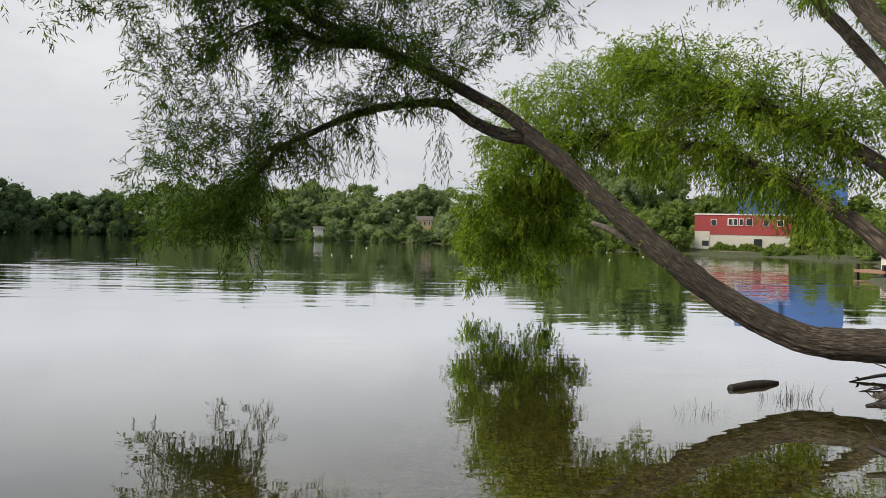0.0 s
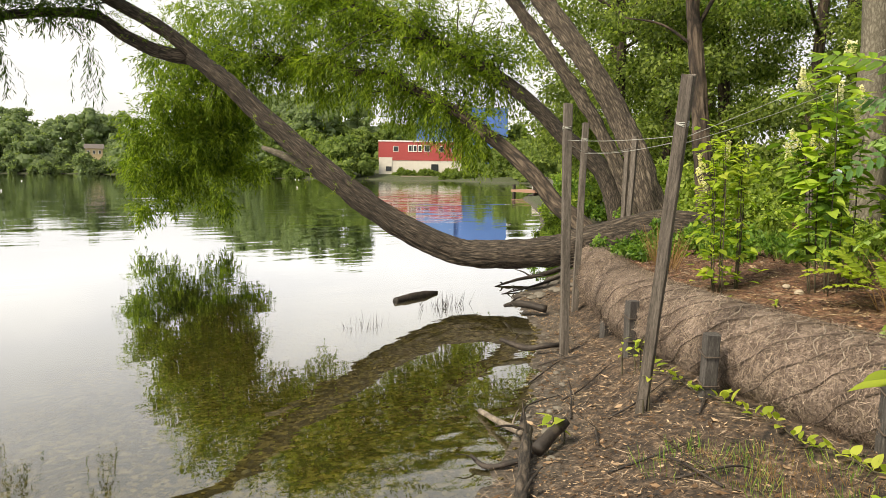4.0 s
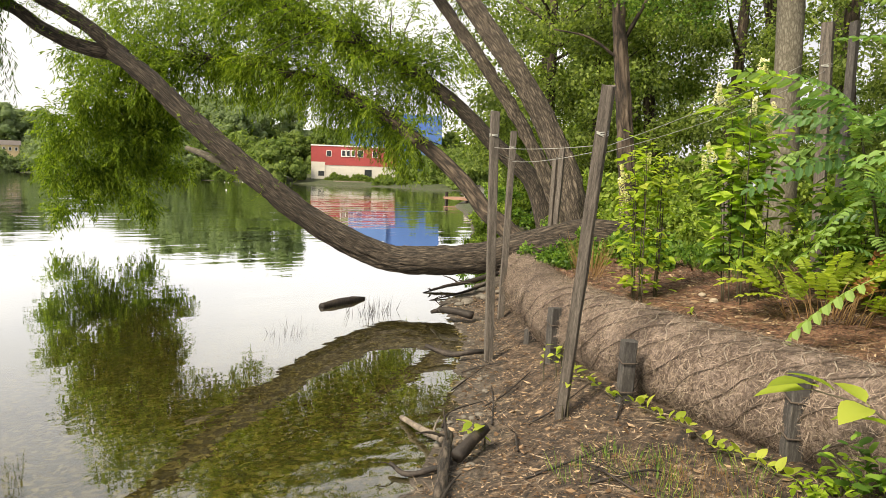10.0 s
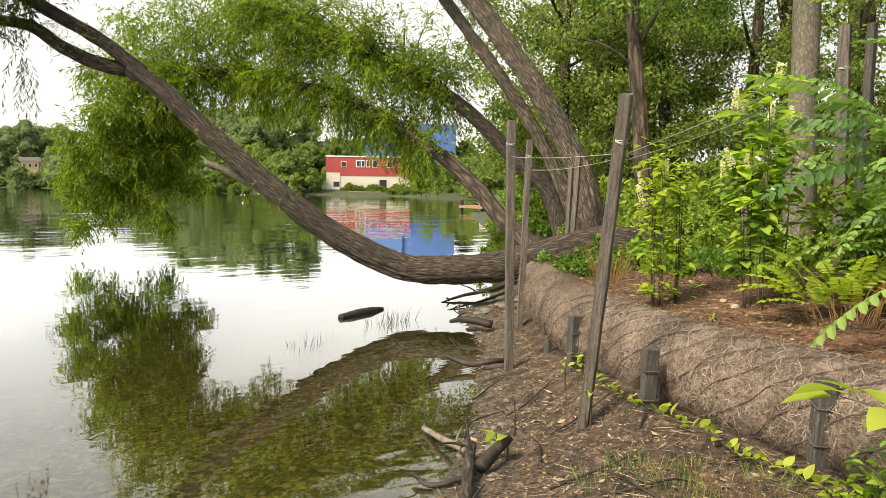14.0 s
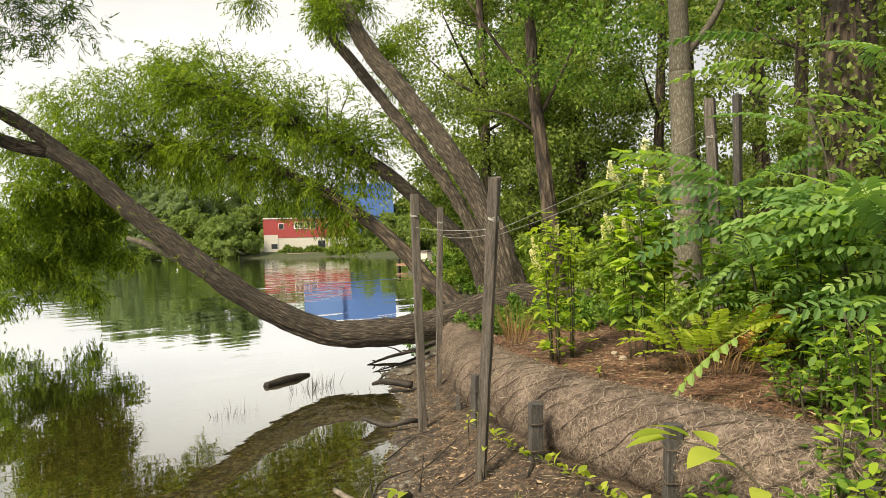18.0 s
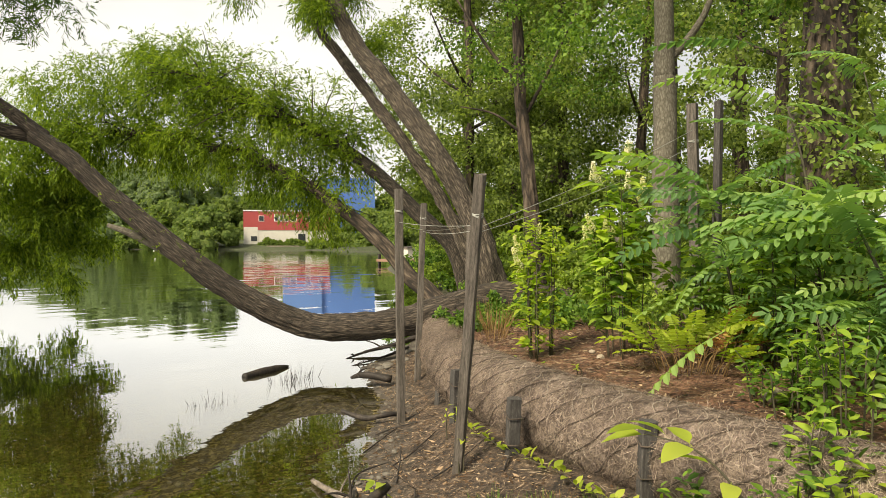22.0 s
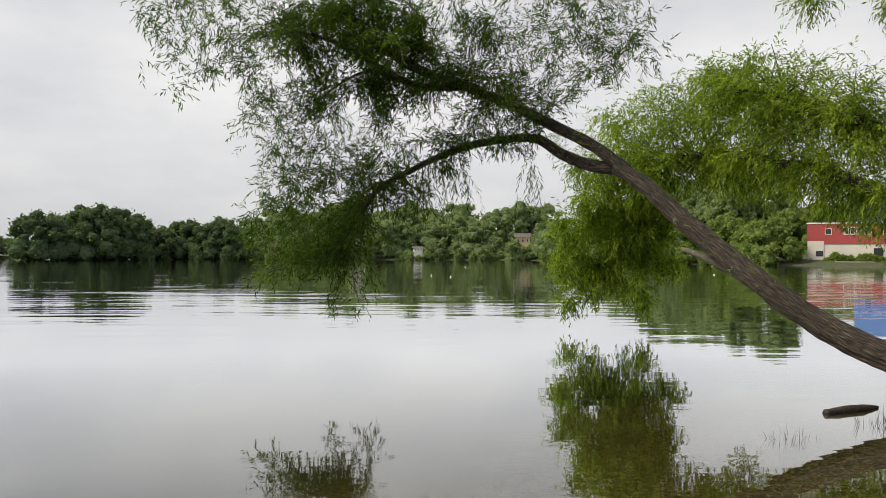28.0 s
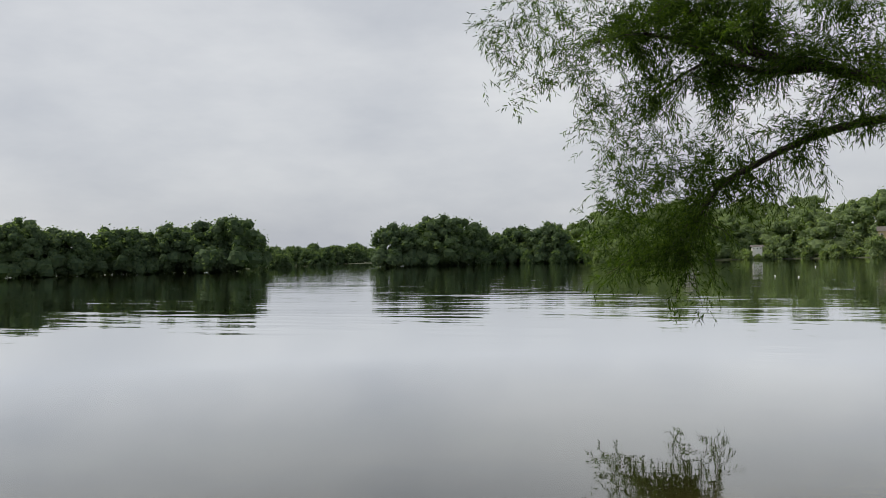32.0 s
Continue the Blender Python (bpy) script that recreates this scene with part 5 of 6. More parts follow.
def leafy_shrub(name, label, x, y, h, spread, nstems, leaves, mat, seed, leaf_L, lean=(0, 0), flowers=0, low=0.25, extra=0, many=None):
    rr = random.Random(seed)
    z = gz(x, y)
    root = thing(name, label, "shrub", (x, y, z))
    meshes = [single_leaf("leaf", leaf_L * s, leaf_L * s * 0.46, mat, seed + k) for k, s in enumerate((0.8, 1.0, 1.2))]
    stems = []
    for k in range(nstems):
        a = rr.uniform(0, 6.28)
        r = spread * math.sqrt(rr.random())
        hh = h * rr.uniform(0.55, 1.0)
        foot = 0.03 + 0.45 * r
        p = [(math.cos(a) * foot, math.sin(a) * foot, -0.05), (math.cos(a) * (foot + r * 0.12) + lean[0] * 0.3, math.sin(a) * (foot + r * 0.12) + lean[1] * 0.3, hh * 0.4),
             (math.cos(a) * r * 0.75 + lean[0] * 0.7, math.sin(a) * r * 0.75 + lean[1] * 0.7, hh * 0.75), (math.cos(a) * r + lean[0], math.sin(a) * r + lean[1], hh)]
        limb("stem", p, [0.0065, 0.005, 0.0025], M_TWIG, root, 6, 0.05, seed + k, 4)
        stems.append(spline(p, 8))
    for k in range(leaves):
        s = stems[k % nstems]
        t = low + (1 - low) * rr.random() ** 0.8
        i = min(len(s) - 1, int(t * len(s)))
        a = rr.uniform(0, 6.28)
        out = Vector((math.cos(a), math.sin(a), rr.uniform(-0.35, 0.55)))
        off = out * rr.uniform(0.0, 0.1) * h * 0.5
        place("leaf", meshes[k % 3], root, Vector(s[i]) + off, out, rr.uniform(-0.4, 0.4), rr.uniform(0.7, 1.2))
    if extra:
        g = np.random.default_rng(seed)
        allp = np.concatenate([s[int(low * len(s)):] for s in stems])
        p = allp[g.integers(0, len(allp), extra)] + g.normal(0, 0.045 * h + 0.02, (extra, 3))
        d = unit(np.stack([*g.normal(0, 1, (2, extra)), g.normal(0.05, 0.4, extra)], 1))
        sd = unit(np.cross(d, np.array([0, 0, 1.0]) + g.normal(0, 0.35, (extra, 3))))
        ln = leaf_L * g.uniform(0.6, 1.15, extra)
        tagged(part("foliage", quads_mesh("foliage", leaf_hex(p, d, -sd, ln, ln * 0.48), many or M_SHRUB_LEAF, 6), root), kind="stuff")
    for k in range(flowers):
        s = stems[k % nstems]
        tip = Vector(s[-1]) + Vector((rr.uniform(-0.12, 0.12), rr.uniform(-0.12, 0.12), rr.uniform(-0.25, 0.08)))
        way = Vector((rr.uniform(-0.5, 0.5), rr.uniform(-0.5, 0.5), 1)).normalized()
        n = 150
        u = rng.random(n)
        ang = rng.uniform(0, 6.28, n)
        base = np.stack([np.cos(ang) * 0.018 * (1.15 - u), np.sin(ang) * 0.018 * (1.15 - u), u * 0.17], 1)
        d = unit(np.stack([np.cos(ang), np.sin(ang), np.full(n, 0.5)], 1))
        sd = unit(np.cross(d, np.array([0, 0, 1.0])))
        fl = part("flower_spike", quads_mesh("flower_spike", leaf_quads(base, d, sd, np.full(n, 0.02), np.full(n, 0.016)), M_FLOWER), root, "creamy white flower spike")
        fl.matrix_local = Matrix.Translation(tip) @ way.to_track_quat("Z", "Y").to_matrix().to_4x4()
    return root


leafy_shrub("young_shrub", "young lime-green shrub on bare mulch behind the log", 5.5, 3.97, 1.38, 0.24, 11, 290, M_LIME_ONE, 301, 0.1, flowers=4, low=0.1, extra=330, many=M_LIME_LEAF)
leafy_shrub("flowering_shrub", "leafy shrub with creamy white flower spikes", 5.75, 3.2, 1.75, 0.32, 8, 360, M_SHRUB_ONE, 302, 0.165, flowers=16, low=0.2, extra=100, many=M_SHRUB_LEAF)
leafy_shrub("flowering_shrub", "leafy shrub with creamy white flower spikes", 6.25, 2.7, 1.05, 0.45, 10, 240, M_SHRUB_ONE, 303, 0.13, flowers=2, low=0.08, extra=300)
leafy_shrub("green_shrub", "dense green shrub beside the flowering shrub", 6.9, 2.6, 1.0, 0.5, 9, 200, M_SHRUB_ONE, 304, 0.13, low=0.05, extra=400)
leafy_shrub("green_shrub", "low green shrub under the locust leaves", 5.95, 1.9, 1.25, 0.6, 9, 220, M_SHRUB_ONE, 305, 0.12, low=0.02, extra=600)
leafy_shrub("green_shrub", "green shrub crowding the bank under the trees", 6.5, 1.3, 1.7, 0.6, 9, 160, M_SHRUB_ONE, 315, 0.12, low=0.05, extra=600)
leafy_shrub("seedling", "small broad-leaved seedling at the water edge", 3.17, 3.32, 0.2, 0.06, 3, 7, M_LIME_ONE, 306, 0.12, low=0.6)
leafy_shrub("seedling", "small upright weed beside a log post", 3.75, 3.15, 0.42, 0.05, 2, 14, M_LIME_ONE, 307, 0.06, low=0.5)
leafy_shrub("seedling", "small weed at the foot of a stake", 4.15, 3.75, 0.35, 0.12, 3, 18, M_LIME_ONE, 308, 0.07, low=0.3)
leafy_shrub("seedling", "tiny seedling on the mulch", 4.98, 3.15, 0.13, 0.05, 2, 8, M_LIME_ONE, 309, 0.05, low=0.4)


def broad_leaf_plant():
    root = thing("broad_leaved_sapling", "sapling with large toothed lime-green leaves beside the log", "sapling", (3.45, 0.95, gz(3.45, 0.95)))
    me = [single_leaf("leaf", L, L * 0.4, M_LIME_ONE, 330 + k) for k, L in enumerate((0.23, 0.29))]
    stem = [(0.1, -0.15, -0.05), (0.05, 0.0, 0.25), (-0.02, 0.2, 0.45), (-0.1, 0.42, 0.5)]
    limb("stem", stem, [0.008, 0.006, 0.003], M_TWIG, root, 6, 0.05, 33, 4)
    for k, (at, way) in enumerate((((-0.1, 0.42, 0.5), (-0.5, 0.8, -0.1)), ((-0.08, 0.38, 0.51), (-0.9, 0.3, 0.25)), ((-0.06, 0.32, 0.5), (-0.2, 0.9, 0.35)), ((-0.03, 0.22, 0.47), (-0.9, -0.1, 0.1)),
                                   ((-0.03, 0.22, 0.47), (0.4, 0.8, 0.3)), ((0.0, 0.12, 0.4), (-0.8, 0.5, 0.3)), ((0.02, 0.05, 0.33), (-0.8, -0.4, 0.0)))):
        place("leaf", me[k % 2], root, at, way, 0.2 * (k % 3 - 1))


broad_leaf_plant()


for k, (x, y, n, h, L, mt) in enumerate(((3.62, 0.78, 100, 0.62, 0.08, 0), (3.42, 1.3, 34, 0.22, 0.06, 1), (3.75, 0.25, 90, 0.8, 0.085, 0), (2.95, 0.6, 50, 0.3, 0.07, 0), (4.65, 1.2, 100, 0.55, 0.08, 0),
                                        (5.1, 0.7, 110, 1.0, 0.09, 0), (4.35, 0.8, 110, 0.72, 0.085, 0), (3.5, 0.45, 70, 0.5, 0.075, 1), (4.7, 0.3, 110, 0.9, 0.09, 0), (4.95, 1.5, 60, 0.35, 0.07, 0), (3.5, 1.02, 60, 0.32, 0.07, 0))):
    leafy_shrub("weed_clump", "low lime-green weeds round the coir log" if mt else "leafy green weeds crowding the coir log", x, y, h, 0.28, 9, n, M_LIME_ONE if mt else M_SHRUB_ONE, 341 + k, L, low=0.05,
                extra=190, many=M_LIME_LEAF if mt else M_SHRUB_LEAF)


def frond_mesh(L, pairs, lob, wid, mat, seed, droop=-0.18):
    """A compound leaf along +x: midrib and paired leaflets, arching down to the tip."""
    rr = random.Random(seed)
    V, F, UV = tube([(L * t, 0, L * (0.16 * t - 0.34 * t * t)) for t in (0, 0.25, 0.5, 0.75, 1)], [0.0035, 0.0012], 4)
    b, a, s, ls, ws = [], [], [], [], []
    for k in range(pairs):
        t = 0.14 + 0.84 * k / (pairs - 1)
        sz = lob * (1 - 0.5 * abs(t - 0.45)) * rr.uniform(0.88, 1.1)
        for sg in (1, -1):
            b.append((L * t, 0, L * (0.16 * t - 0.34 * t * t)))
            d = Vector((0.3 + 0.25 * t, sg, droop + rr.uniform(-0.15, 0.15))).normalized()
            a.append(d)
            s.append(Vector((0, 0, 1)).cross(d).normalized())
            ls.append(sz)
            ws.append(sz * wid)
    b.append((L, 0, -0.18 * L)), a.append(Vector((1, 0, -0.5)).normalized()), s.append(Vector((0, 1, 0))), ls.append(lob * 0.8), ws.append(lob * wid * 0.8)
    H = leaf_hex(b, np.array(a), np.array(s), ls, ws)
    for h in H:
        k = len(V)
        V += [tuple(p) for p in h]
        F += [(k, k + 1, k + 2, k + 3), (k, k + 3, k + 4, k + 5)]
    return mesh_of("compound_leaf", V, F, mat)


def locust():
    root = thing("locust_sapling", "locust saplings with drooping feathery compound leaves", "sapling", (5.75, 1.75, gz(5.75, 1.75)))
    o = Vector(root.location)
    me = [frond_mesh(L, n, lb, 0.5, M_PINNATE_ONE, 350 + k, -0.3) for k, (L, n, lb) in enumerate(((0.62, 9, 0.11), (0.7, 10, 0.115), (0.55, 8, 0.105), (0.78, 11, 0.12)))]
    rr = random.Random(35)
    stems = [[(5.95, 1.6, 0.8), (5.92, 1.63, 1.5), (5.85, 1.7, 2.0), (5.8, 1.78, 2.25)], [(6.55, 1.9, 0.9), (6.6, 2.0, 2.0), (6.6, 2.1, 2.6), (6.55, 2.2, 3.0)],
             [(5.6, 0.9, 0.8), (5.5, 1.0, 1.4), (5.35, 1.15, 1.9), (5.3, 1.25, 2.05)], [(6.3, 1.2, 0.9), (6.3, 1.3, 2.2), (6.25, 1.5, 3.2)], [(5.6, 0.9, 0.8), (5.5, 1.0, 1.2), (5.4, 1.1, 1.45)],
             [(6.6, 0.4, 1.0), (6.5, 0.5, 2.2), (6.3, 0.7, 3.0)], [(5.9, 2.25, 0.8), (5.85, 2.3, 1.5), (5.75, 2.38, 2.0), (5.65, 2.4, 2.3)]]
    for k, s in enumerate(stems):
        s = [Vector(p) - o for p in s]
        limb("stem", s, [0.016, 0.012, 0.005], M_TWIG, root, 6, 0.05, 36 + k, 4)
        sp = spline([tuple(p) for p in s], 8)
        many = 16 if s[-1].z + o.z > 2.9 else 30
        for i in range(many):
            j = int(len(sp) * (0.2 + 0.8 * (i + rr.random()) / many))
            j = min(j, len(sp) - 1)
            a = rr.uniform(1.4, 4.6)
            place("compound_leaf", me[(i + k) % 4], root, Vector(sp[j]), (math.cos(a), math.sin(a), rr.uniform(-0.35, 0.6)), rr.uniform(-0.75, 0.75), rr.uniform(0.75, 1.2))
    for at, way in (((6.45, 2.3, 3.3), (-0.55, 0.85, 0.1)), ((6.4, 2.35, 3.5), (-0.6, 0.75, 0.2)), ((4.95, 1.85, 1.25), (-0.5, 0.5, -0.5))):
        place("compound_leaf", me[3], root, Vector(at) - o, way, 0.1, 1.1)


locust()


def sensitive_fern():
    root = thing("yellowing_fern", "lime and rust coloured fern clump on the mulch", "fern", (5.4, 2.38, gz(5.4, 2.38)))
    me = [frond_mesh(L, 7, 0.135, 0.5, M_LIME_ONE, 370 + k) for k, L in enumerate((0.42, 0.5, 0.34))]
    rust = [frond_mesh(0.4, 7, 0.12, 0.46, M_RUST_LEAF, 380)]
    rr = random.Random(37)
    for k in range(44):
        a = rr.uniform(0, 6.28)
        at = Vector((math.cos(a) * 0.22 * rr.random(), math.sin(a) * 0.3 * rr.random(), 0))
        tip = at + Vector((math.cos(a) * 0.12, math.sin(a) * 0.14, rr.uniform(0.08, 0.36)))
        limb("stalk", [at - Vector((0, 0, 0.04)), at.lerp(tip, 0.5) + Vector((0, 0, 0.03)), tip], [0.004, 0.0025], M_DRY, root, 4, 0, k, 3)
        m = rust[0] if k % 3 == 2 and math.sin(a) < 0.3 else me[k % 3]
        place("frond", m, root, tip, (math.cos(a), math.sin(a), rr.uniform(0.4, 1.7)), rr.uniform(-0.4, 0.4), rr.uniform(0.45, 0.75))
    for k in range(4):
        a = 2.2 + 0.25 * rr.uniform(-1, 1)
        place("frond", me[1], root, Vector((-0.12, 0.22 + 0.03 * k, 0.12 + 0.03 * k)), (math.cos(a), math.sin(a), rr.uniform(0.1, 0.6)), 0.1, rr.uniform(0.5, 0.75))


sensitive_fern()


def blades(name, label, cat, spots, n, h, mat, seed, spread=0.12, thick=0.005):
    """A tuft of arching grass blades at each spot, one thing a spot."""
    for x, y in spots:
        z = gz(x, y)
        root = thing(name, label, cat, (x, y, z), group=name + "s")
        a = rng.uniform(0, 6.28, n)
        r = spread * np.sqrt(rng.random(n))
        base = np.stack([np.cos(a) * r, np.sin(a) * r, np.full(n, -0.01)], 1)
        d = unit(np.stack([np.cos(a) * rng.uniform(0, 0.7, n), np.sin(a) * rng.uniform(0, 0.7, n), np.ones(n)], 1))
        sd = unit(np.cross(d, rng.normal(0, 1, (n, 3))))
        tagged(part("grass_growth", quads_mesh("grass_growth", leaf_quads(base, d, sd, h * rng.uniform(0.4, 1.15, n), np.full(n, thick)), mat), root), kind="stuff")


blades("grass_tuft", "short green grass tuft on the bare bank", "grass", [(3.3, 2.35), (3.45, 2.1), (3.2, 2.0), (3.55, 1.75), (3.1, 1.7), (3.35, 1.5), (3.0, 2.3)], 70, 0.11, M_GRASS, 1, 0.16, 0.0035)
blades("dry_grass_tuft", "flattened dry straw on the bare bank", "grass", [(3.4, 1.85), (3.5, 1.65), (3.25, 2.15), (3.3, 1.75), (3.55, 2.0)], 150, 0.06, M_DRY, 5, 0.2, 0.003)
blades("dry_grass_tuft", "dry tan grass tuft", "grass", [(6.15, 5.25), (6.3, 5.45), (5.95, 5.1)], 55, 0.5, M_DRY, 2, 0.12, 0.006)
blades("grass_tuft", "short green grass tuft on the bare bank", "grass", [(6.9, 4.2), (7.2, 4.6), (7.3, 4.0), (6.7, 3.7), (7.6, 5.2), (7.0, 5.2)], 160, 0.3, M_GRASS, 3, 0.28, 0.006)
blades("water_plant", "thin shoots standing in the shallow water", "water plant", [(3.62, 7.27), (3.8, 7.35), (4.95, 7.98), (5.3, 8.05), (5.15, 8.0), (3.5, 7.1)], 26, 0.32, M_DEADWOOD, 4, 0.16, 0.006)


def creeper():
    root = thing("creeping_vine", "creeping vine with paired leaves at the foot of the coir log", "vine")
    line = spline([(3.55, 1.45, 0), (3.62, 1.9, 0), (3.78, 2.3, 0), (3.86, 2.75, 0), (3.98, 3.1, 0), (4.2, 3.6, 0)], 8)
    for p in line:
        p[2] = gz(p[0], p[1]) + 0.03
    V, F, UV = tube(line, [0.004, 0.003], 5)
    part("stem", mesh_of("stem", V, F, M_TWIG, True, UV), root)
    me = single_leaf("leaf", 0.085, 0.042, M_LIME_ONE, 39)
    rr = random.Random(39)
    for i in range(2, len(line)):
        for sg in (1, -1):
            if rr.random() < 0.7:
                place("leaf", me, root, line[i], (sg * rr.uniform(0.3, 1), rr.uniform(-0.6, 0.6), rr.uniform(0.2, 1.2)), rr.uniform(-0.4, 0.4), rr.uniform(0.6, 1.2))


creeper()


# ---- shore clutter ----
def dead_branch(name, label, pts, radii, seed, twigs=2, mat=M_DEADWOOD, cat="branch"):
    root = thing(name, label, cat)
    limb("stem", pts, radii, mat, root, 9, 0.25, seed, 6)
    rr = random.Random(seed)
    sp = spline(pts, 6)
    for k in range(twigs):
        i = rr.randrange(2, len(sp) - 1)
        d = Vector((rr.uniform(-1, 1), rr.uniform(-1, 1), rr.uniform(0.0, 0.5))).normalized() * rr.uniform(0.12, 0.3)
        p = Vector(sp[i])
        limb("twig", [p, p + d * 0.5 + Vector((0, 0, 0.02)), p + d], [radii[0] * 0.35, radii[0] * 0.12], mat, root, 6, 0.1, seed + k, 3)


dead_branch("drift_log", "short dark log floating in the shallows", [(4.69, 8.55, 0.012), (4.97, 8.66, 0.02), (5.27, 8.78, 0.018), (5.53, 8.9, 0.008)], [0.045, 0.056, 0.05, 0.024], 401, 0)
dead_branch("dead_limb", "wet banded dead limb lying along the water edge", [(2.35, 2.62, gz(2.35, 2.62) + 0.03), (2.6, 2.93, 0.1), (2.85, 3.24, 0.1), (3.1, 3.55, 0.1)], [0.036, 0.035, 0.033, 0.03], 402, 3, M_WILLOW_BARK)
dead_branch("dead_limb", "broken wet limb at the water edge", [(2.9, 3.2, 0.11), (3.04, 3.24, 0.17), (3.18, 3.28, 0.21)], [0.042, 0.04, 0.034], 403, 0)
dead_branch("dead_limb", "pale dead limb half under water", [(3.02, 3.5, 0.1), (3.08, 3.82, 0.06), (3.16, 4.2, 0.02)], [0.026, 0.022, 0.02], 404, 1, M_DRIFT)
dead_branch("dead_limb", "thin bent root in the shallows", [(2.6, 3.45, 0.05), (2.63, 3.32, 0.02), (2.78, 3.24, 0.05), (2.88, 3.22, 0.08)], [0.012, 0.016, 0.018, 0.02], 405, 1)
dead_branch("root_branch", "bare root reaching to the water by a stake", [(4.86, 5.25, 0.09), (4.65, 5.3, 0.1), (4.5, 5.45, 0.06), (4.35, 5.65, 0.12)], [0.02, 0.025, 0.03, 0.02], 406, 1)
dead_branch("fallen_branch", "bare dark branch lying in water under the willow", [(8.2, 8.9, 0.3), (7.6, 9.05, 0.13), (7.1, 9.1, 0.06), (6.6, 9.0, 0.0)], [0.05, 0.036, 0.025, 0.008], 407, 7)
dead_branch("fallen_branch", "bare dark branch lying in water under the willow", [(7.5, 8.6, 0.14), (7.0, 8.55, 0.05), (6.3, 8.4, 0.0)], [0.024, 0.018, 0.006], 408, 4)
dead_branch("fallen_branch", "weathered broken roots on the gravel", [(5.75, 6.7, 0.12), (5.55, 6.95, 0.16), (5.5, 7.2, 0.1)], [0.05, 0.045, 0.02], 409, 4)
for i, (x0, y0, x1, y1) in enumerate(((3.5, 3.6, 4.15, 4.4), (3.3, 3.9, 3.9, 4.15), (3.6, 3.35, 4.05, 3.25), (2.9, 2.6, 3.4, 2.5), (3.9, 4.6, 4.6, 5.0), (3.2, 3.0, 3.45, 3.3), (2.95, 2.2, 3.35, 2.05), (3.7, 2.7, 4.1, 2.95),
                                      (3.75, 4.0, 4.3, 4.1), (4.3, 5.0, 4.6, 4.7), (3.05, 2.0, 3.2, 2.6))):
    m = ((x0 + x1) / 2 + R.uniform(-0.08, 0.08), (y0 + y1) / 2 + R.uniform(-0.08, 0.08))
    dead_branch("fallen_twig", "thin dead twig lying on the muddy bank", [(x0, y0, gz(x0, y0) + 0.012), (*m, gz(*m) + 0.03), (x1, y1, gz(x1, y1) + 0.012)], [0.007, 0.006, 0.003], 420 + i, 2, M_DEADWOOD, "twig")


def rock(name, label, loc, size, mat, seed):
    bm = bmesh.new()
    bmesh.ops.create_icosphere(bm, subdivisions=3, radius=1)
    for v in bm.verts:
        k = 1 + 0.22 * noise.noise(v.co * 1.3 + Vector((seed, 0, 0))) + 0.08 * noise.noise(v.co * 3.5 + Vector((0, seed, 0)))
        v.co = Vector((v.co.x * size[0], v.co.y * size[1], v.co.z * size[2])) * k
    me = bpy.data.meshes.new(name)
    bm.to_mesh(me)
    bm.free()
    me.materials.append(mat)
    me.polygons.foreach_set("use_smooth", [True] * len(me.polygons))
    ob = thing(name, label, "rock", loc, me)
    return ob


rock("pale_rock", "pale tan rock resting on top of the coir log bank", (4.97, 1.52, gz(4.97, 1.52) + 0.03), (0.09, 0.07, 0.05), M_PALE_STONE, 3)
rock("pale_rock", "small pale stone on the mulch", (5.55, 3.35, gz(5.55, 3.35) + 0.015), (0.04, 0.035, 0.025), M_PALE_STONE, 5)
rock("pale_rock", "small pale stone on the mulch", (5.75, 3.6, gz(5.75, 3.6) + 0.012), (0.03, 0.03, 0.02), M_PALE_STONE, 6)
for i in range(16):
    t = R.random()
    x, y = 5.6 + 1.9 * t + R.uniform(-0.35, 0.35), 6.9 + 1.7 * t + R.uniform(-0.3, 0.3)
    sz = R.uniform(0.04, 0.1)
    rock("shore_stone", "rough grey stone at the water edge", (x, y, gz(x, y) + 0.02), (sz, sz * 0.8, sz * 0.5), M_STONE, 10 + i)
for i in range(6):
    x, y = 2.6 + R.random() * 0.9, 3.1 + R.random() * 1.2
    sz = R.uniform(0.025, 0.055)
    rock("shore_stone", "rough grey stone at the water edge", (x, y, gz(x, y) + 0.01), (sz, sz * 0.8, sz * 0.5), M_STONE, 40 + i)


# ---- far details ----
def dock():
    root = thing("dock", "low wooden dock at the bank with terracotta edge", "dock", (30.2, 39.6, 0), )
    part("deck", box_bm(-0.4, -1.4, 0.25, 1.8, 1.2, 0.42), root, "", M_BRICKRED)
    for x, y in ((-0.3, -1.2), (-0.3, 1.0), (1.6, -1.2), (1.6, 1.0)):
        part("pile", box_bm(x - 0.08, y - 0.08, -0.6, x + 0.08, y + 0.08, 0.75), root, "", M_DEADWOOD)


dock()
tent = thing("white_shed", "white shed behind the dock", "shed", (32.0, 40.0, 0.4))
part("wall", box_bm(-0.6, -0.6, 0, 0.6, 0.6, 0.75), tent, "", M_WHITE_WALL)
part("roof", box_bm(-0.7, -0.7, 0.75, 0.7, 0.7, 0.85), tent, "grey roof", M_ROOF)


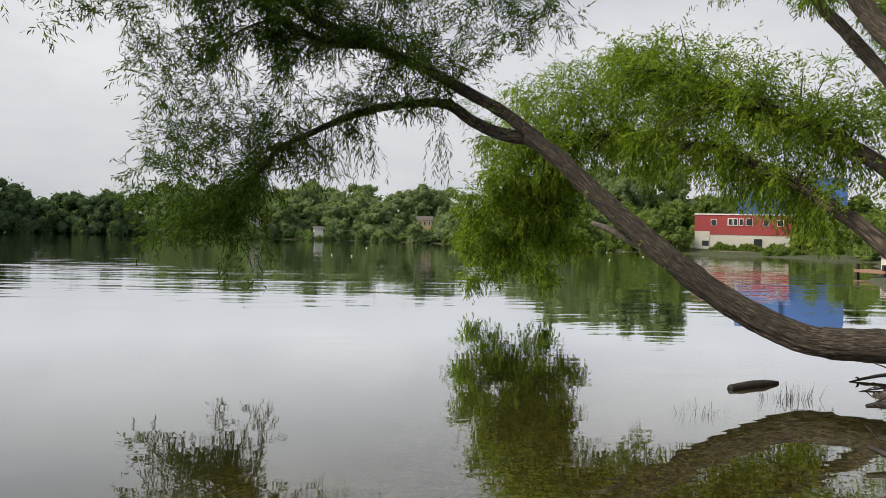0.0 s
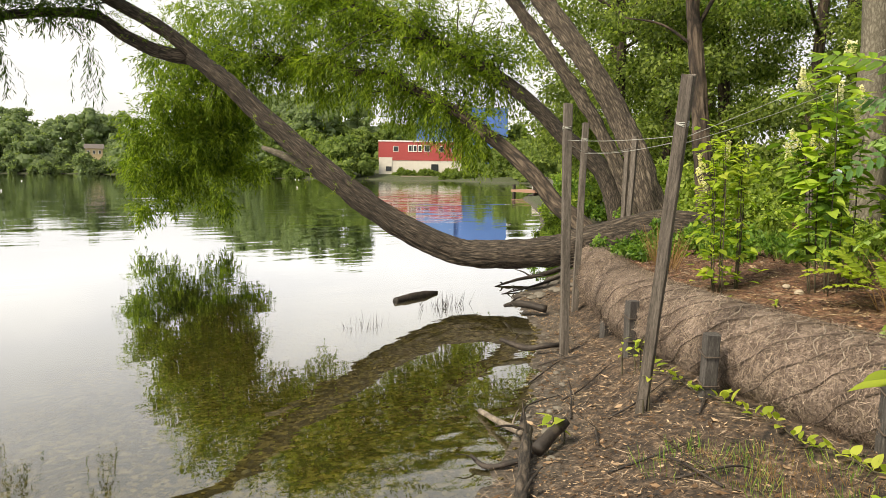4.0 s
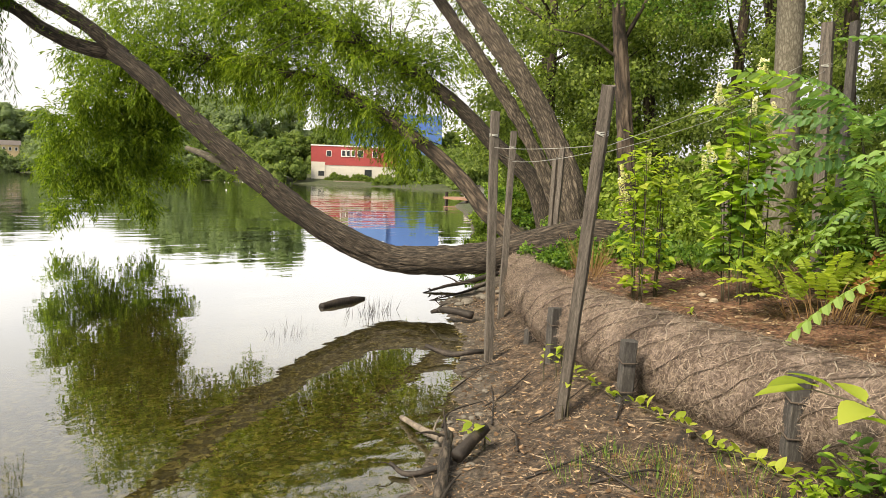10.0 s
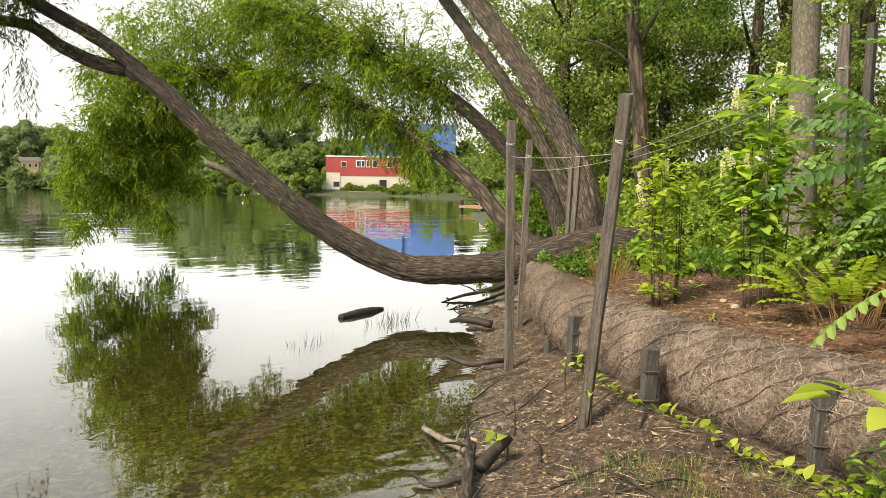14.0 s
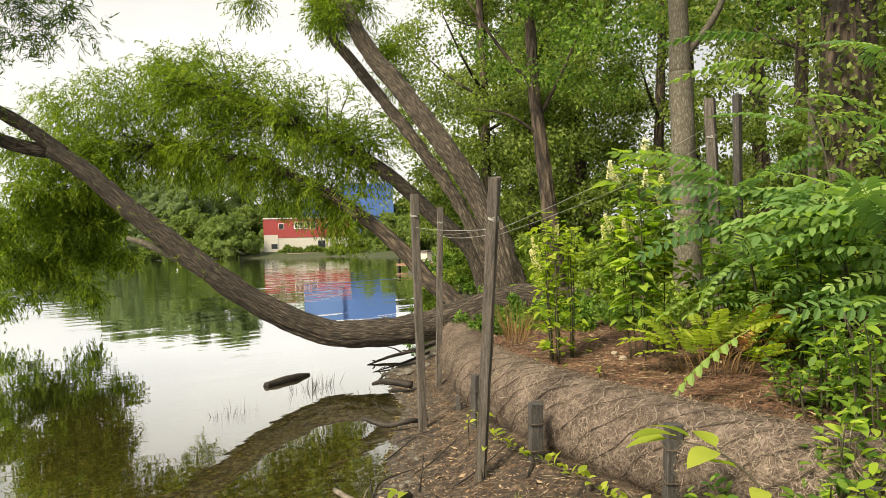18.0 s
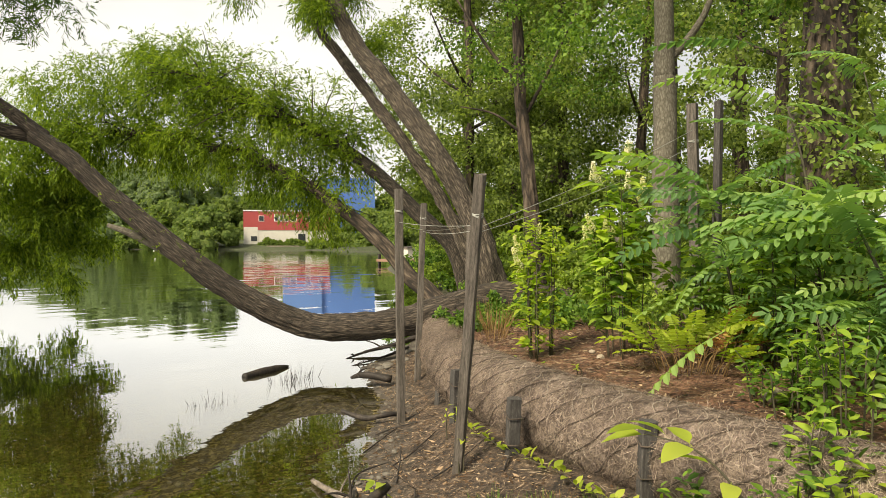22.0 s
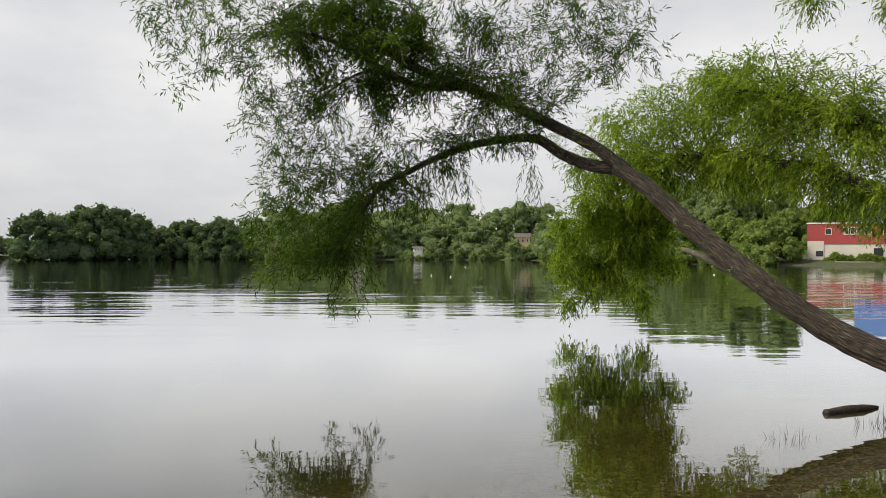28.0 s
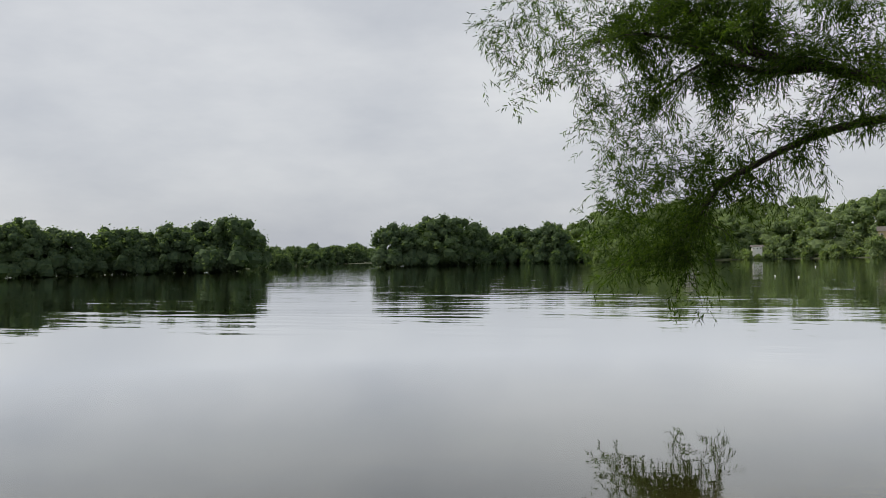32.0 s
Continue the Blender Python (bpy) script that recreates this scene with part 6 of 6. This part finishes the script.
def skiff():
    root = thing("beached_boat", "pale yellow boat drawn up below the boathouse", "boat", (55.3, 100.8, 0.15))
    root.rotation_euler = (0, 0, math.atan2(-6.1, 11.2))
    bm = bmesh.new()
    rings = []
    for i in range(9):
        t = i / 8
        w = 0.7 * math.sin(math.pi * (0.08 + 0.84 * t)) ** 0.6
        rings.append([bm.verts.new((-2.4 + 4.8 * t, s * w, z)) for s, z in ((-1, 0.45), (-0.8, 0.05), (0, -0.1), (0.8, 0.05), (1, 0.45))])
    for a, b in zip(rings, rings[1:]):
        for i in range(4):
            bm.faces.new((a[i], b[i], b[i + 1], a[i + 1]))
    part("hull", bm, root, "", M_PALE_STONE)
    part("thwart", box_bm(-0.2, -0.6, 0.3, 0.2, 0.6, 0.36), root, "", M_TRIM)


skiff()
for i in range(14):
    az, d = R.uniform(-8, 24), R.uniform(55, 130)
    x, y = d * math.sin(radians(az)), d * math.cos(radians(az))
    bm = bmesh.new()
    bmesh.ops.create_uvsphere(bm, u_segments=10, v_segments=6, radius=0.06)
    for v in bm.verts:
        v.co.z *= 0.8
    me = bpy.data.meshes.new("buoy")
    bm.to_mesh(me)
    bm.free()
    me.materials.append(M_BUOY)
    thing("buoy", "small white float on the lake", "buoy", (x, y, 0.04), me, group="floats on the lake")


# ---- ground cover pieces ----
def pebble_mesh(seed):
    bm = bmesh.new()
    bmesh.ops.create_icosphere(bm, subdivisions=1, radius=1)
    for v in bm.verts:
        k = 1 + 0.25 * noise.noise(v.co * 1.5 + Vector((seed * 3.7, 0, 0)))
        v.co = Vector((v.co.x * 1.2, v.co.y, v.co.z * 0.5)) * k
    me = bpy.data.meshes.new("pebble")
    bm.to_mesh(me)
    bm.free()
    me.materials.append(M_STONE)
    me.polygons.foreach_set("use_smooth", [True] * len(me.polygons))
    return me


PEB = [pebble_mesh(k) for k in range(5)]


def near_shore(n, lo, hi, seed):
    """Spots along the near water line, lo to hi metres inland."""
    g = np.random.default_rng(seed)
    out = []
    line = spline([(*p, 0) for p in SHORE[5:15]], 10)
    while len(out) < n:
        p = line[g.integers(0, len(line) - 1)]
        a = g.uniform(0, 6.28)
        q_ = p[:2] + np.array([0.78, -0.62]) * g.uniform(lo, hi) + np.array([0.62, 0.78]) * g.uniform(-0.3, 0.3)
        out.append(q_)
    return np.array(out)


for i, (x, y) in enumerate(near_shore(290, -1.6, 0.35, 51)):
    ob = new("pebble", PEB[i % 5])
    s = R.uniform(0.012, 0.04)
    ob.parent = ground
    ob.matrix_local = Matrix.Translation((x, y, gz(x, y) + s * 0.2)) @ Matrix.Rotation(R.uniform(0, 6.28), 4, "Z") @ Matrix.Scale(s, 4)


def gravel():
    """Small stones of the bed and the water edge, joined."""
    n = 5200
    S = near_shore(n, -4.2, 0.06, 52)
    Z = ground_height(S[:, 0], S[:, 1])
    base = np.array([v.co for v in PEB[0].vertices])
    polys = [tuple(p.vertices) for p in PEB[0].polygons]
    sc = rng.uniform(0.01, 0.032, (n, 1, 1))
    a = rng.uniform(0, 6.28, n)
    c, s = np.cos(a)[:, None], np.sin(a)[:, None]
    X = base[None, :, 0] * c - base[None, :, 1] * s
    Y = base[None, :, 0] * s + base[None, :, 1] * c
    P = np.stack([X, Y, np.repeat(base[None, :, 2], n, 0)], 2) * sc + np.stack([S[:, 0], S[:, 1], Z], 1)[:, None]
    k = len(base)
    tri = np.array(polys)
    T = P[:, tri].reshape(-1, 3, 3)
    return quads_mesh("gravel", T, M_BED_STONE, 3)


tagged(part("gravel", gravel(), ground, "olive and tan lake gravel"), kind="stuff")


def litter():
    n = 70000
    x = rng.uniform(1.2, 8.2, n)
    y = rng.uniform(0.6, 8.0, n)
    d, s = nearest_on(SHORE, x, y)
    land = -s * d
    dl, _ = nearest_on(LOG, x, y)
    ok = (land > 0.12) & (dl > 0.31)
    x, y = x[ok], y[ok]
    z = ground_height(x, y)
    n = len(x)
    base = np.stack([x, y, z + 0.006], 1)
    a = rng.uniform(0, 6.28, n)
    al = unit(np.stack([np.cos(a), np.sin(a), rng.normal(0, 0.22, n)], 1))
    sd = unit(np.cross(al, np.array([0, 0, 1.0]) + rng.normal(0, 0.35, (n, 3))))
    L = rng.uniform(0.008, 0.04, n) * np.where(rng.random(n) < 0.08, 2.0, 1.0)
    return quads_mesh("leaf_litter", leaf_quads(base, al, sd, L, L * rng.uniform(0.12, 0.5, n)), M_LITTER)


tagged(new("leaf_litter", litter()), "brown leaf litter and bark chips on the bank", "leaf litter", kind="stuff")


def fine_twigs():
    n = 20000
    x = rng.uniform(1.8, 7.6, n)
    y = rng.uniform(1.2, 7.6, n)
    d, s = nearest_on(SHORE, x, y)
    dl, _ = nearest_on(LOG, x, y)
    ok = (-s * d > 0.05) & (dl > 0.31)
    x, y = x[ok], y[ok]
    z = ground_height(x, y)
    n = len(x)
    a = rng.uniform(0, 6.28, n)
    al = unit(np.stack([np.cos(a), np.sin(a), rng.normal(0, 0.12, n)], 1))
    sd = unit(np.cross(al, np.array([0, 0, 1.0]) + rng.normal(0, 0.5, (n, 3))))
    return quads_mesh("fine_twigs", leaf_quads(np.stack([x, y, z + 0.01], 1), al, sd, rng.uniform(0.04, 0.17, n), rng.uniform(0.002, 0.005, n)), M_TWIG_LITTER)


tagged(new("fine_twigs", fine_twigs()), "scattered dry twigs on the bank", "twigs", kind="stuff")
